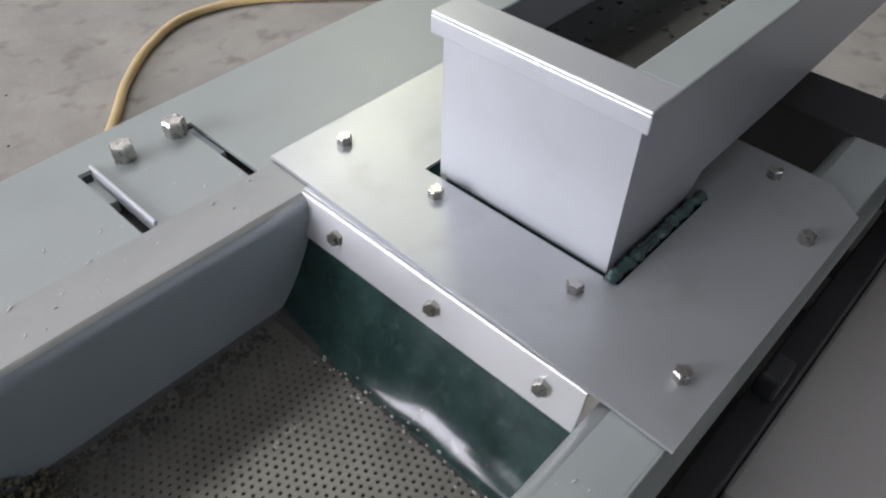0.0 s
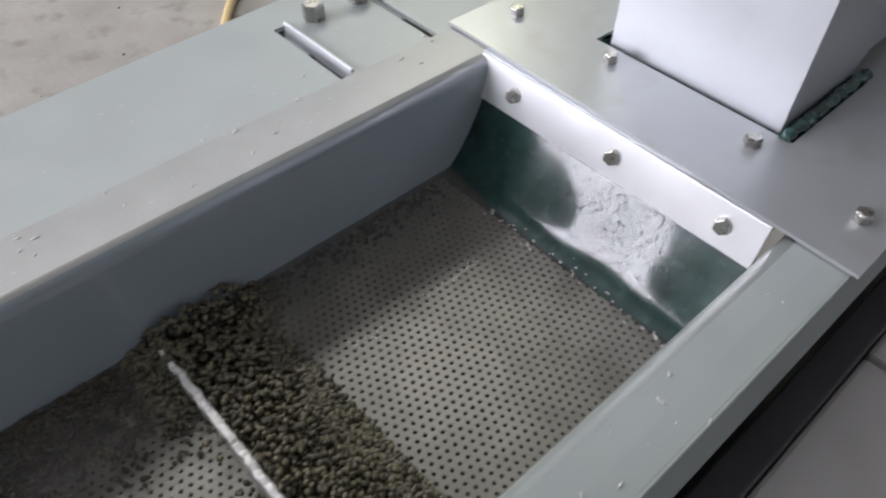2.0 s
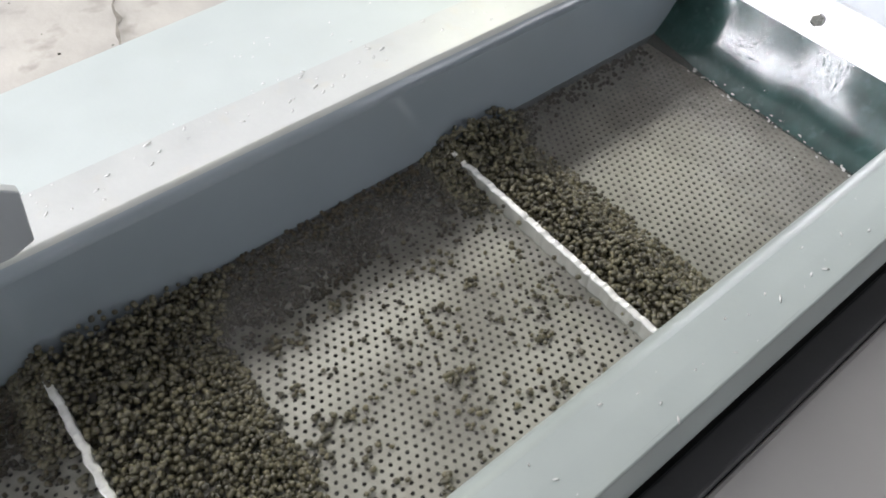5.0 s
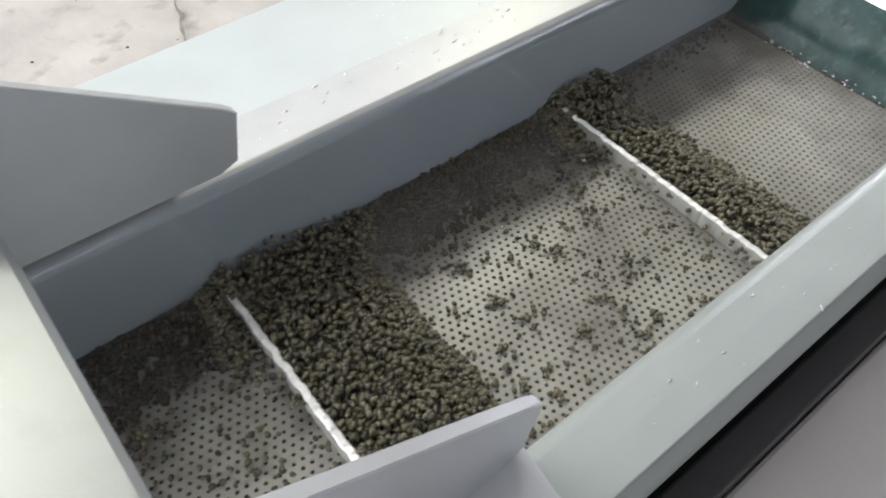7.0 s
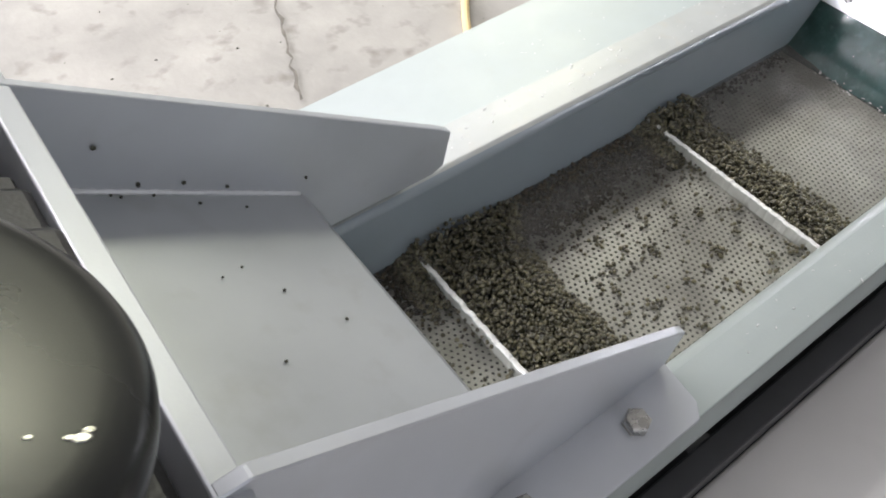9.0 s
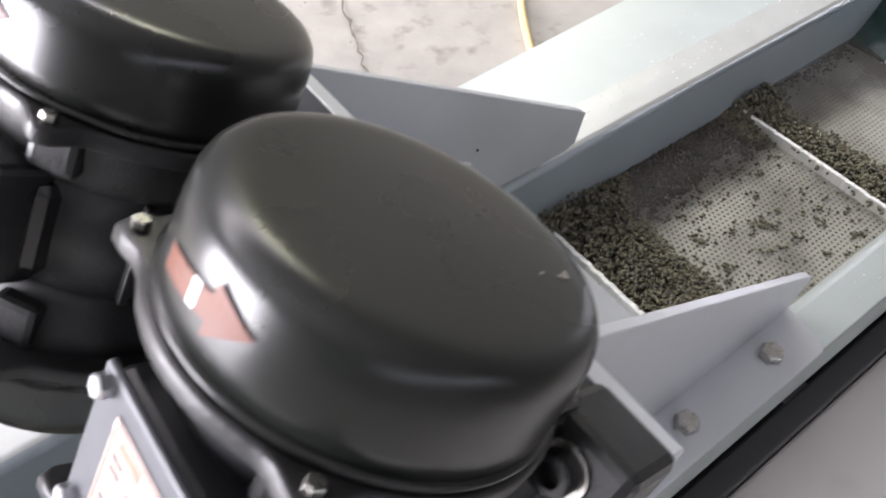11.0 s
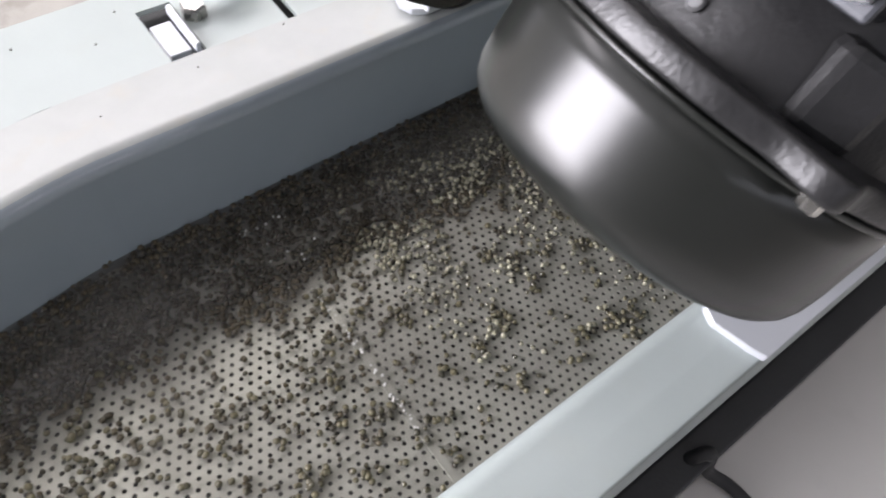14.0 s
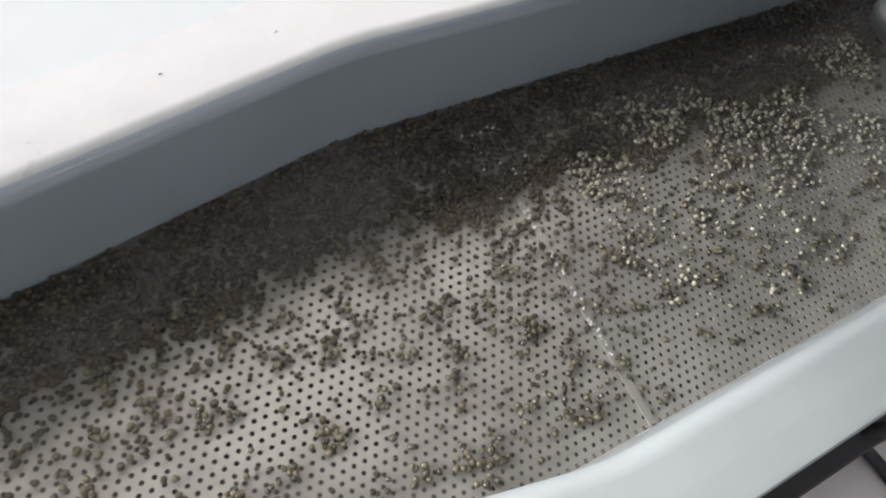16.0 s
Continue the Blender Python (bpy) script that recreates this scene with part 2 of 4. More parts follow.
def sheet(bm, stations, prof, thick):
    """A folded sheet: a profile of (y, z, side) swept through stations (x, shift of y), given a thickness along the profile's left normal."""
    n = len(prof)
    nor = []
    for i in range(n):
        a, b = prof[max(0, i - 1)], prof[min(n - 1, i + 1)]
        d = Vector((b[0] - a[0], b[1] - a[1])).normalized()
        nor.append((-d.y, d.x))
    outer = [[bm.verts.new((x, y + s, z)) for y, z in prof] for x, s in stations]
    inner = [[bm.verts.new((x, y + s + nor[i][0] * thick, z + nor[i][1] * thick)) for i, (y, z) in enumerate(prof)] for x, s in stations]
    for k in range(len(stations) - 1):
        for i in range(n - 1):
            bm.faces.new((outer[k][i], outer[k][i + 1], outer[k + 1][i + 1], outer[k + 1][i]))
            bm.faces.new((inner[k][i], inner[k + 1][i], inner[k + 1][i + 1], inner[k][i + 1]))
        bm.faces.new((outer[k][0], outer[k + 1][0], inner[k + 1][0], inner[k][0]))
        bm.faces.new((outer[k][-1], inner[k][-1], inner[k + 1][-1], outer[k + 1][-1]))
    for k in (0, -1):
        for i in range(n - 1):
            bm.faces.new((outer[k][i], inner[k][i], inner[k][i + 1], outer[k][i + 1]))
    bmesh.ops.recalc_face_normals(bm, faces=bm.faces[:])
    return bm


def tube(bm, pts, radius, n=10, ribs=None):
    """A round tube along points; ribs: a function of the running index for the radius."""
    pts = [Vector(p) for p in pts]
    rings = []
    side = Vector((0.3, 0.2, 1)).normalized()
    for i, p in enumerate(pts):
        d = (pts[min(i + 1, len(pts) - 1)] - pts[max(i - 1, 0)]).normalized()
        u = d.cross(side)
        u = u.normalized() if u.length > 1e-4 else d.orthogonal().normalized()
        w = d.cross(u)
        r = ribs(i) if ribs else radius
        rings.append([bm.verts.new(p + r * (u * math.cos(2 * math.pi * k / n) + w * math.sin(2 * math.pi * k / n))) for k in range(n)])
    for a, b in zip(rings, rings[1:]):
        for k in range(n):
            bm.faces.new((a[k], a[(k + 1) % n], b[(k + 1) % n], b[k]))
    bm.faces.new(rings[0])
    bm.faces.new(rings[-1])
    bmesh.ops.recalc_face_normals(bm, faces=bm.faces[:])
    return bm


def curve_pts(ctrl, n):
    """Points on a smooth line through control points."""
    c = [Vector(p) for p in ctrl]
    c = [2 * c[0] - c[1]] + c + [2 * c[-1] - c[-2]]
    out = []
    segs = len(c) - 3
    for i in range(n):
        u = i / (n - 1) * segs
        k = min(int(u), segs - 1)
        t = u - k
        a, b, d, e = c[k:k + 4]
        out.append(0.5 * (2 * b + (d - a) * t + (2 * a - 5 * b + 4 * d - e) * t * t + (3 * b - a - 3 * d + e) * t ** 3))
    return out


HEX = {}


def hex_bolt(parent, m, af, head, material=None, washer=True, name="bolt"):
    """A hexagon-headed bolt with its washer, its seat at m, axis along z."""
    key = (af, head, washer)
    if key not in HEX:
        bm = bmesh.new()
        if washer:
            lathe(bm, [(0, 0), (af * 0.98, 0), (af * 0.98, af * 0.1), (0, af * 0.1)], 20)
        z0 = af * 0.1 if washer else 0
        r = af / 2 / math.cos(math.pi / 6)
        lathe(bm, [(r, z0), (r, z0 + head * 0.85), (r * 0.86, z0 + head), (0, z0 + head)], 6)
        me = bpy.data.meshes.new(name)
        bm.to_mesh(me)
        bm.free()
        me.materials.append(material or STEEL)
        HEX[key] = me
    ob = new(name, HEX[key])
    ob.parent = parent
    ob.matrix_basis = m
    return ob


rng = np.random.default_rng(7)

# ---- hall ----
FLOOR = -0.575
bm = block(bmesh.new(), (-7, -6, FLOOR - 0.2), (7, 7, FLOOR))
tagged(part("floor", bm, CONCRETE), "stained grey concrete hall floor with cracks", "floor", kind="structure")
tagged(part("wall_east", block(bmesh.new(), (7, -6, FLOOR), (7.2, 7, 5)), WALL), "plain pale plaster hall wall", "wall", kind="structure")
bm = bmesh.new()
block(bm, (-7.2, -6.2, FLOOR), (7.2, -6, 2.49))
block(bm, (-7.2, -6.2, 2.71), (7.2, -6, 5))
block(bm, (-7.2, -6.2, 2.49), (-5.12, -6, 2.71))
block(bm, (3.92, -6.2, 2.49), (7.2, -6, 2.71))
tagged(part("wall_south", bm, WALL), "plain pale plaster hall wall with a band window", "wall", kind="structure")
bm = bmesh.new()
block(bm, (-7.2, 7, FLOOR), (7.2, 7.2, 5))
tagged(part("wall_north", bm, WALL), "plain pale plaster hall wall behind the machine", "wall", kind="structure")
bm = bmesh.new()
block(bm, (-7.2, -6, FLOOR), (-7, 0.4, 5))
block(bm, (-7.2, 5.4, FLOOR), (-7, 7, 5))
block(bm, (-7.2, 0.4, 3.2), (-7, 5.4, 5))
tagged(part("wall_west", bm, WALL), "plain pale plaster hall wall with a wide open doorway", "wall", kind="structure")
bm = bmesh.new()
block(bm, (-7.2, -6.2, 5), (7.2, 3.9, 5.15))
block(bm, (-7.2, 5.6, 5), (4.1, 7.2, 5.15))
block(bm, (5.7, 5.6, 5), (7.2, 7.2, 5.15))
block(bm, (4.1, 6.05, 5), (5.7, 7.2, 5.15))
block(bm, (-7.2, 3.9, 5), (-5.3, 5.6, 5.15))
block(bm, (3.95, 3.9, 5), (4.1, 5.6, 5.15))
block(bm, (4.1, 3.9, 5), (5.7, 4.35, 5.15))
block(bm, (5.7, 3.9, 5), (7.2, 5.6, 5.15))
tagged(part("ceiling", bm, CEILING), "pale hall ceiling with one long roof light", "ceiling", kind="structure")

# cracks and joints of the floor
for ctrl in (((-0.42, 0.8, 0), (-0.30, 1.12, 0), (-0.16, 1.5, 0), (-0.05, 2.2, 0)), ((-0.1, 1.7, 0), (0.2, 1.9, 0), (0.5, 2.3, 0))):
    bm = bmesh.new()
    pts = curve_pts(ctrl, 40)
    w = 0.004
    prev = None
    for i, p in enumerate(pts):
        q = Vector((p.x + 0.012 * noise.noise((i * 0.9, 3, 1)) + 0.006 * noise.noise((i * 2.3, 8, 1)), p.y, FLOOR + 0.004))
        a, b = bm.verts.new(q + Vector((-w, 0, 0))), bm.verts.new(q + Vector((w, 0, 0)))
        if prev:
            bm.faces.new((prev[0], prev[1], b, a))
        prev = (a, b)
        w = 0.002 + 0.009 * abs(noise.noise((i * 0.6, 1, 7)))
    tagged(part("floor_crack", bm, CRACK), "dark dirty crack in the concrete floor", "crack", kind="structure")
bm = bmesh.new()
for _ in range(110):
    x, y = rng.uniform(-1.3, 1.2), rng.uniform(0.55, 2.4)
    s = rng.uniform(0.001, 0.003)
    bmesh.ops.create_icosphere(bm, subdivisions=1, radius=s, matrix=Matrix.Translation((x, y, FLOOR + s * 0.5)) @ Matrix.Diagonal((1.4, 1, 0.6, 1)))
tagged(part("floor_debris", bm, DEBRIS), "scattered dark pellet crumbs on the concrete floor", "debris", kind="stuff")

# ---- vibrating screen conveyor ----
W, DECK = 0.28, -0.105
X0, X1 = -2.0, 0.62
FAR_ST = [(X1, 0), (-1.353, 0), (-1.370, -0.001), (-1.388, -0.003), (-1.75, -0.062), (X0, -0.075)]
NEAR_ST = [(X1, 0), (-1.335, 0), (-1.352, 0.001), (-1.372, 0.004), (-1.75, 0.08), (X0, 0.085)]


def bend(r, n=7):
    """Quarter round from an upright wall at y = 0 to a top at z = 0."""
    return [(r - r * math.cos(a), -r + r * math.sin(a)) for a in np.linspace(0, math.pi / 2, n)]


conveyor = thing("vibrating_conveyor", "grey-green painted steel vibrating screen trough carrying wet pellets", "conveyor")
prof = [(y - 0.003, z) for y, z in [(0, -0.20), (0, -0.10), (0, -0.03)] + [(a, b + 0.0012) for a, b in bend(0.012, 15)] + [(0.035, 0.0009), (0.0592, 0.0001)]]
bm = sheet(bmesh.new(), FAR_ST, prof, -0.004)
far_wall = part("side_wall", bm, PAINT, conveyor, "folded grey-green side wall in a shaded tone with a rounded, worn top edge")
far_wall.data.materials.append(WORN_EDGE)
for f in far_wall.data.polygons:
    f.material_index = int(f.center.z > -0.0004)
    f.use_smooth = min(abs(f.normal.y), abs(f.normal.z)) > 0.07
prof = [(-y - W, z) for y, z in [(0, -0.20), (0, -0.10), (0, -0.03)] + bend(0.011) + [(0.03, 0.0005), (0.050, 0.0)] + [(0.053 - 0.003 * math.cos(a), -0.003 + 0.003 * math.sin(a)) for a in (1.2, 0.6, 0)] + [(0.056, -0.03), (0.056, -0.055)]]
bm = sheet(bmesh.new(), NEAR_ST, prof, 0.003)
near_wall = part("side_wall", bm, PAINT_TOP, conveyor, "folded grey-green side wall with a rounded top edge and turned-down rim")
for f in near_wall.data.polygons:
    f.use_smooth = min(abs(f.normal.y), abs(f.normal.z)) > 0.07


def far_edge(x):
    return float(np.interp(x, [-2.0, -1.37, -1.15, -0.75, 0.0, 1.0], [0.075, 0.138, 0.142, 0.166, 0.2, 0.23]))


def inset(x):
    return float(np.interp(x, [-2.0, -1.75, -1.388, -1.37], [-0.075, -0.062, -0.003, 0.0]))


# flat top of the far side with its slots
bm = bmesh.new()
cuts = [(-1.276, -1.250, 0.0562, 0.112), (-1.185, -1.177, 0.0562, 0.100), (-0.098, -0.086, 0.058, 0.156), (0.001, 0.010, 0.058, 0.156)]
xs = [X0, -1.75, -1.388, -1.365] + [v for c in cuts for v in c[:2]] + [X1]
for a, b in zip(xs, xs[1:]):
    cut = [c for c in cuts if abs(c[0] - a) < 1e-6]
    lo = cut[0][3] if cut else 0.0562
    prism(bm, [(a, lo + inset(a)), (b, lo + inset(b)), (b, far_edge(b)), (a, far_edge(a))], 0.004, Matrix.Translation((0, 0, -0.004)))
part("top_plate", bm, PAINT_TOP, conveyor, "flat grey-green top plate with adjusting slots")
# dark backings standing in for the shade in the slots, and the tongues
for x in (-0.092, 0.0055, -1.263, -1.181):
    bm = block(bmesh.new(), (x - 0.022, 0.05, -0.028), (x + 0.022, 0.19 if x > -1 else 0.14, -0.0205))
    part("slot_shade_backing", bm, FRAME, conveyor)
bm = block(bmesh.new(), (-0.0865, 0.058, -0.012), (-0.0835, 0.158, 0.0035), 0.0008)
part("slot_lip", bm, SILVER, conveyor, "bright sheared lip along the slot")
bm = block(bmesh.new(), (-0.0965, 0.115, -0.02), (-0.087, 0.152, -0.008), 0.001)
part("slot_tongue", bm, PAINT_TOP, conveyor)
bm = block(bmesh.new(), (0.002, 0.10, -0.010), (0.008, 0.15, -0.002), 0.001)
part("slot_tongue", bm, PAINT, conveyor)
bm = block(bmesh.new(), (-1.273, 0.066, -0.012), (-1.2565, 0.100, -0.005), 0.001)
part("slot_tongue", bm, SILVER, conveyor, "pale tongue lying in the slot")
bm = block(bmesh.new(), (-1.256, 0.060, -0.004), (-1.252, 0.106, 0.004), 0.001)
part("slot_lip", bm, SILVER, conveyor, "pale bent lip standing in the slot")
hex_bolt(conveyor, pose(-0.058, 0.150, 0, 0, 0, 12), 0.018, 0.015, washer=False)
hex_bolt(conveyor, pose(-0.008, 0.150, 0, 0, 0, 40), 0.018, 0.015, washer=False)
hex_bolt(conveyor, pose(-1.241, 0.092, 0, 0, 0, 20), 0.016, 0.010, washer=False)

# perforated deck: every hole is real
PITCH, HOLE = 0.0072, 0.00165


def deck(x_lo, x_hi, z, name, mat_):
    rows = int(W / (PITCH * math.sqrt(3) / 2)) + 1
    cols = int((x_hi - x_lo) / PITCH)
    R = PITCH / math.sqrt(3)
    ang = [math.pi / 6 * i + math.pi / 6 for i in range(12)]
    outer = np.array([((R if i % 2 == 0 else PITCH / 2) * math.cos(a), (R if i % 2 == 0 else PITCH / 2) * math.sin(a), 0) for i, a in enumerate(ang)])
    inner = np.array([(HOLE * math.cos(a), HOLE * math.sin(a), 0) for a in ang])
    low = inner + np.array((0, 0, -0.0012))
    cell = np.concatenate([outer, inner, low])
    centres = []
    for r in range(rows):
        y = -0.003 - r * PITCH * math.sqrt(3) / 2
        for c in range(cols):
            x = x_lo + (c + 0.5 * (r % 2)) * PITCH
            if x < -1.352 and not (-W + 0.2 * (-1.352 - x) - 0.004 < y < 0.165 * min(0, x + 1.373) + 0.004):
                continue
            centres.append((x, y, z))
    C = np.array(centres)
    V = (C[:, None, :] + cell[None]).reshape(-1, 3)
    k = np.arange(12)
    q1 = np.stack([k, (k + 1) % 12, 12 + (k + 1) % 12, 12 + k], 1)
    q2 = np.stack([12 + k, 12 + (k + 1) % 12, 24 + (k + 1) % 12, 24 + k], 1)
    F = (np.concatenate([q1, q2])[None] + (np.arange(len(C)) * 36)[:, None, None]).reshape(-1, 4)
    return raw(name, V.tolist(), F.tolist(), mat_, conveyor)


deck(-1.253, 0.0, DECK, "screen_deck", SCREEN)["label"] = "perforated stainless screen deck under thin water"
deck(-1.95, -1.243, DECK - 0.0015, "screen_deck", SCREEN)["label"] = "perforated stainless screen deck, lower sheet"
bm = block(bmesh.new(), (-1.2625, -W + 0.002, DECK - 0.001), (-1.2565, -0.002, DECK + 0.0004), 0.0002)
part("deck_seam", bm, SCREEN, conveyor, "overlapping seam of the screen sheets")
bm = block(bmesh.new(), (X0, -W + 0.001, -0.20), (0.05, -0.001, -0.19))
part("under_tray", bm, FRAME, conveyor)
bm = block(bmesh.new(), (X0, -W + 0.001, -0.19), (X0 + 0.005, -0.001, -0.01))
part("outlet_plate", bm, PAINT, conveyor)

water = bmesh.new()
wg = [[water.verts.new((x, y * (1 - 1.3 * max(0, -1.36 - x)) - 0.165 * max(0, -1.36 - x), DECK + 0.0024 + 0.0009 * noise.noise((x * 30, y * 30, 3)) + 0.0065 * max(0.0, 1 + y / 0.085) + 0.0004 * noise.noise((x * 110, y * 110, 8)))) for y in np.linspace(-W + 0.001, -0.001, 57)] for x in np.linspace(-1.95, 0.0, 391)]
for ra, rb in zip(wg, wg[1:]):
    for i in range(56):
        water.faces.new((ra[i], rb[i], rb[i + 1], ra[i + 1]))
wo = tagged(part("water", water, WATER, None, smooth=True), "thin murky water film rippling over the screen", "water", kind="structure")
wo.visible_shadow = False

# cross bars that hold the pellets back
for bx, seed in ((-0.327, 1), (-0.697, 5)):
    bm = bmesh.new()
    n = 110
    prev = None
    for i in range(n):
        y = -0.003 - (W - 0.006) * i / (n - 1)
        j = 0.0014 * noise.noise((i * 0.25, seed, 2)) + 0.0009 * noise.noise((i * 0.9, seed, 9))
        h = DECK + 0.0178 + 0.0014 * noise.noise((i * 0.6, seed, 5)) + 0.0010 * noise.noise((i * 2.1, seed, 3))
        ring = [bm.verts.new(p) for p in ((bx - 0.0015 + j, y, DECK - 0.001), (bx - 0.0015 + j, y, h - 0.001), (bx - 0.0005 + j, y, h), (bx + 0.003 + j, y, h), (bx + 0.0045 + j, y, h - 0.001), (bx + 0.0045 + j, y, DECK - 0.001))]
        if prev:
            for k in range(5):
                bm.faces.new((prev[k], prev[k + 1], ring[k + 1], ring[k]))
        prev = ring
    bmesh.ops.recalc_face_normals(bm, faces=bm.faces[:])
    bar = part("baffle_bar", bm, SCREEN, conveyor, "upright steel baffle bar with a worn white edge and a shade-grey face")
    bar.data.materials.append(BAR)
    # grey sides carry the face's shade; only the worn top edge is white
    for f in bar.data.polygons:
        if f.normal.z > 0.3:
            f.material_index = 1

# ---- inlet: cover plate, angle strip, wet green curtain ----
inlet = thing("inlet_cover", "silver-grey sheet cover bolted across the trough inlet", "cover plate")
bm = bmesh.new()
OPEN = (0.106, -0.237, 0.50, -0.046)
prism(bm, [(0.027, 0.060), (OPEN[0], 0.060), (OPEN[0], -0.335), (0.016, -0.335)], 0.003, Matrix.Translation((0, 0, 0.0018)))
prism(bm, [(OPEN[0], OPEN[3]), (OPEN[0], 0.060), (0.332, 0.060), (0.332, OPEN[3])], 0.003, Matrix.Translation((0, 0, 0.0018)))
prism(bm, [(OPEN[0], -0.335), (OPEN[0], OPEN[1]), (0.228, OPEN[1]), (0.228, OPEN[3]), (0.332, OPEN[3]), (0.332, -0.234), (0.330, -0.303), (0.302, -0.335)], 0.003, Matrix.Translation((0, 0, 0.0018)))
part("cover_sheet", bm, PLATE_PAINT, inlet)
for x, y in ((0.083, 0.029), (0.087, -0.076), (0.081, -0.217), (0.066, -0.311), (0.246, -0.315), (0.305, -0.262)):
    hex_bolt(inlet, pose(x, y, 0.0048, 0, 0, rng.uniform(0, 60)), 0.0115, 0.008, washer=False)
bm = bmesh.new()
block(bm, (-0.0016, -W + 0.006, -0.038), (0.0016, 0.010, 0.0), 0.0008, Matrix.Translation((0.0185, 0, 0.001)) @ pose(0, 0, 0, 0, 13, 0))
part("angle_strip", bm, WHITE_STRIP, inlet, "vertical angle strip below the cover edge, whitened for its reflected light")
bm = block(bmesh.new(), (0.0205, -W + 0.006, -0.0035), (0.05, 0.010, 0.0015), 0.0005)
part("angle_flange", bm, SILVER, inlet)
for y in (-0.037, -0.143, -0.243):
    hex_bolt(inlet, pose(0.0132, y, -0.0165, 0, -77, 20), 0.0115, 0.006, washer=False)
def curtain_x(y, z, u, i):
    lean = 1.3 - 0.28 * min(1.0, max(0.0, (-y - 0.015) / 0.05))
    x = 0.013 - 0.040 * u ** lean - 0.009 * u ** 7 - 0.003 * math.sin(u * 3.1) * (0.3 + noise.noise((i * 0.06, 0, 1)))
    return x + 0.0017 * noise.noise((y * 12, z * 14, 4)) + 0.00003 * noise.noise((y * 70, z * 70, 9))


bm = bmesh.new()
NY, NZ = 70, 34
grid = []
for i in range(NY):
    y = -0.002 - (W - 0.004) * i / (NY - 1)
    row = []
    for k in range(NZ):
        u = k / (NZ - 1)
        z = -0.03 + (DECK + 0.001 + 0.03) * u
        x = curtain_x(y, z, u, i)
        row.append(bm.verts.new((x, y, z)))
    grid.append(row)
for i in range(NY - 1):
    for k in range(NZ - 1):
        bm.faces.new((grid[i][k], grid[i + 1][k], grid[i + 1][k + 1], grid[i][k + 1]))
r = bmesh.ops.solidify(bm, geom=bm.faces[:], thickness=0.003)
part("rubber_curtain", bm, RUBBER, inlet, "wet green rubber curtain hanging to the screen", smooth=True)
bm = bmesh.new()
for _ in range(850):
    u, y = rng.uniform(0.1, 0.98), rng.uniform(-W + 0.006, -0.006)
    k, i = int(u * (NZ - 1)), int((-0.002 - y) / (W - 0.004) * (NY - 1))
    z = -0.03 + (DECK + 0.03) * u
    x = curtain_x(y, z, u, i)
    s = rng.uniform(0.0004, 0.0015)
    bmesh.ops.create_icosphere(bm, subdivisions=1, radius=s, matrix=Matrix.Translation((x - 0.0002, y, z)) @ Matrix.Diagonal((0.6, 1, 1.3, 1)))
tagged(part("water_drops", bm, DROP, None, smooth=True), "clear water drops on the wet green curtain", "water drops", kind="stuff")
bm = block(bmesh.new(), (0.09, -0.262, -0.008), (0.30, -0.03, -0.004))
part("rubber_seal", bm, RUBBER, inlet, "green rubber seal under the feed opening")

# ---- feed hopper ----
hopper = thing("feed_hopper", "silver painted sheet-steel feed box with a folded rim, wet inside", "hopper")
HX, HY0, HY1, HZ = 0.113, -0.223, -0.057, 0.145
bm = bmesh.new()
prism(bm, [(HY0, 0.001), (HY1, 0.001), (HY1, HZ), (HY0, HZ)], 0.003, Matrix.Translation((HX, 0, 0)) @ Matrix(((0, 0, 1, 0), (1, 0, 0, 0), (0, 1, 0, 0), (0, 0, 0, 1))))
part("front_panel", bm, SILVER, hopper)
side = [(HX + 0.003, 0.001), (0.225, 0.001), (0.243, 0.024), (0.36, 0.024), (0.75, 0.034), (0.75, HZ), (HX + 0.003, HZ)]
for y in (HY0, HY1 - 0.003):
    bm = prism(bmesh.new(), side, 0.003, Matrix.Translation((0, y + 0.003, 0)) @ pose(0, 0, 0, 90, 0, 0))
    part("side_panel", bm, SILVER, hopper)
bm = bmesh.new()
lip, wid = 0.007, 0.028
block(bm, (HX - lip, HY0 - lip, HZ), (HX + wid, HY1 + lip, HZ + 0.003), 0.0012)
block(bm, (HX - lip, HY0 - lip, HZ - 0.014), (HX - lip + 0.003, HY1 + lip, HZ), 0.001)
part("front_rim", bm, SILVER, hopper, "folded front rim")
for y0, y1 in ((HY0 - lip, HY0 + wid), (HY1 - wid, HY1 + lip)):
    bm = block(bmesh.new(), (HX + wid, y0, HZ), (0.75, y1, HZ + 0.003), 0.0012)
    part("side_rim", bm, PAINT_TOP, hopper, "folded side rim")
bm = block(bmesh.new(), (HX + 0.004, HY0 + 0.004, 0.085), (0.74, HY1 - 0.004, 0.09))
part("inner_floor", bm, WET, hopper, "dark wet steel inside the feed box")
bm = bmesh.new()
for _ in range(90):
    s = rng.uniform(0.001, 0.004)
    bmesh.ops.create_icosphere(bm, subdivisions=2, radius=s, matrix=Matrix.Translation((rng.uniform(0.14, 0.5), rng.uniform(HY0 + 0.01, HY1 - 0.01), 0.09)) @ Matrix.Diagonal((1.2, 1, 0.4, 1)))
tagged(part("water_drops", bm, DROP, None, smooth=True), "clear water drops inside the feed box", "water drops", kind="stuff")

bm = bmesh.new()
bead = [(0.104 + 0.135 * i / 40, -0.2305 + 0.003 * noise.noise((i * 0.5, 2, 2)), 0.0055) for i in range(41)]
tube(bm, bead, 0.006, 8, lambda i: 0.0050 + 0.0030 * noise.noise((i * 0.6, 5, 1)))
part("sealant_bead", bm, RUBBER, hopper, "smeared green sealant along the box's foot", smooth=True)

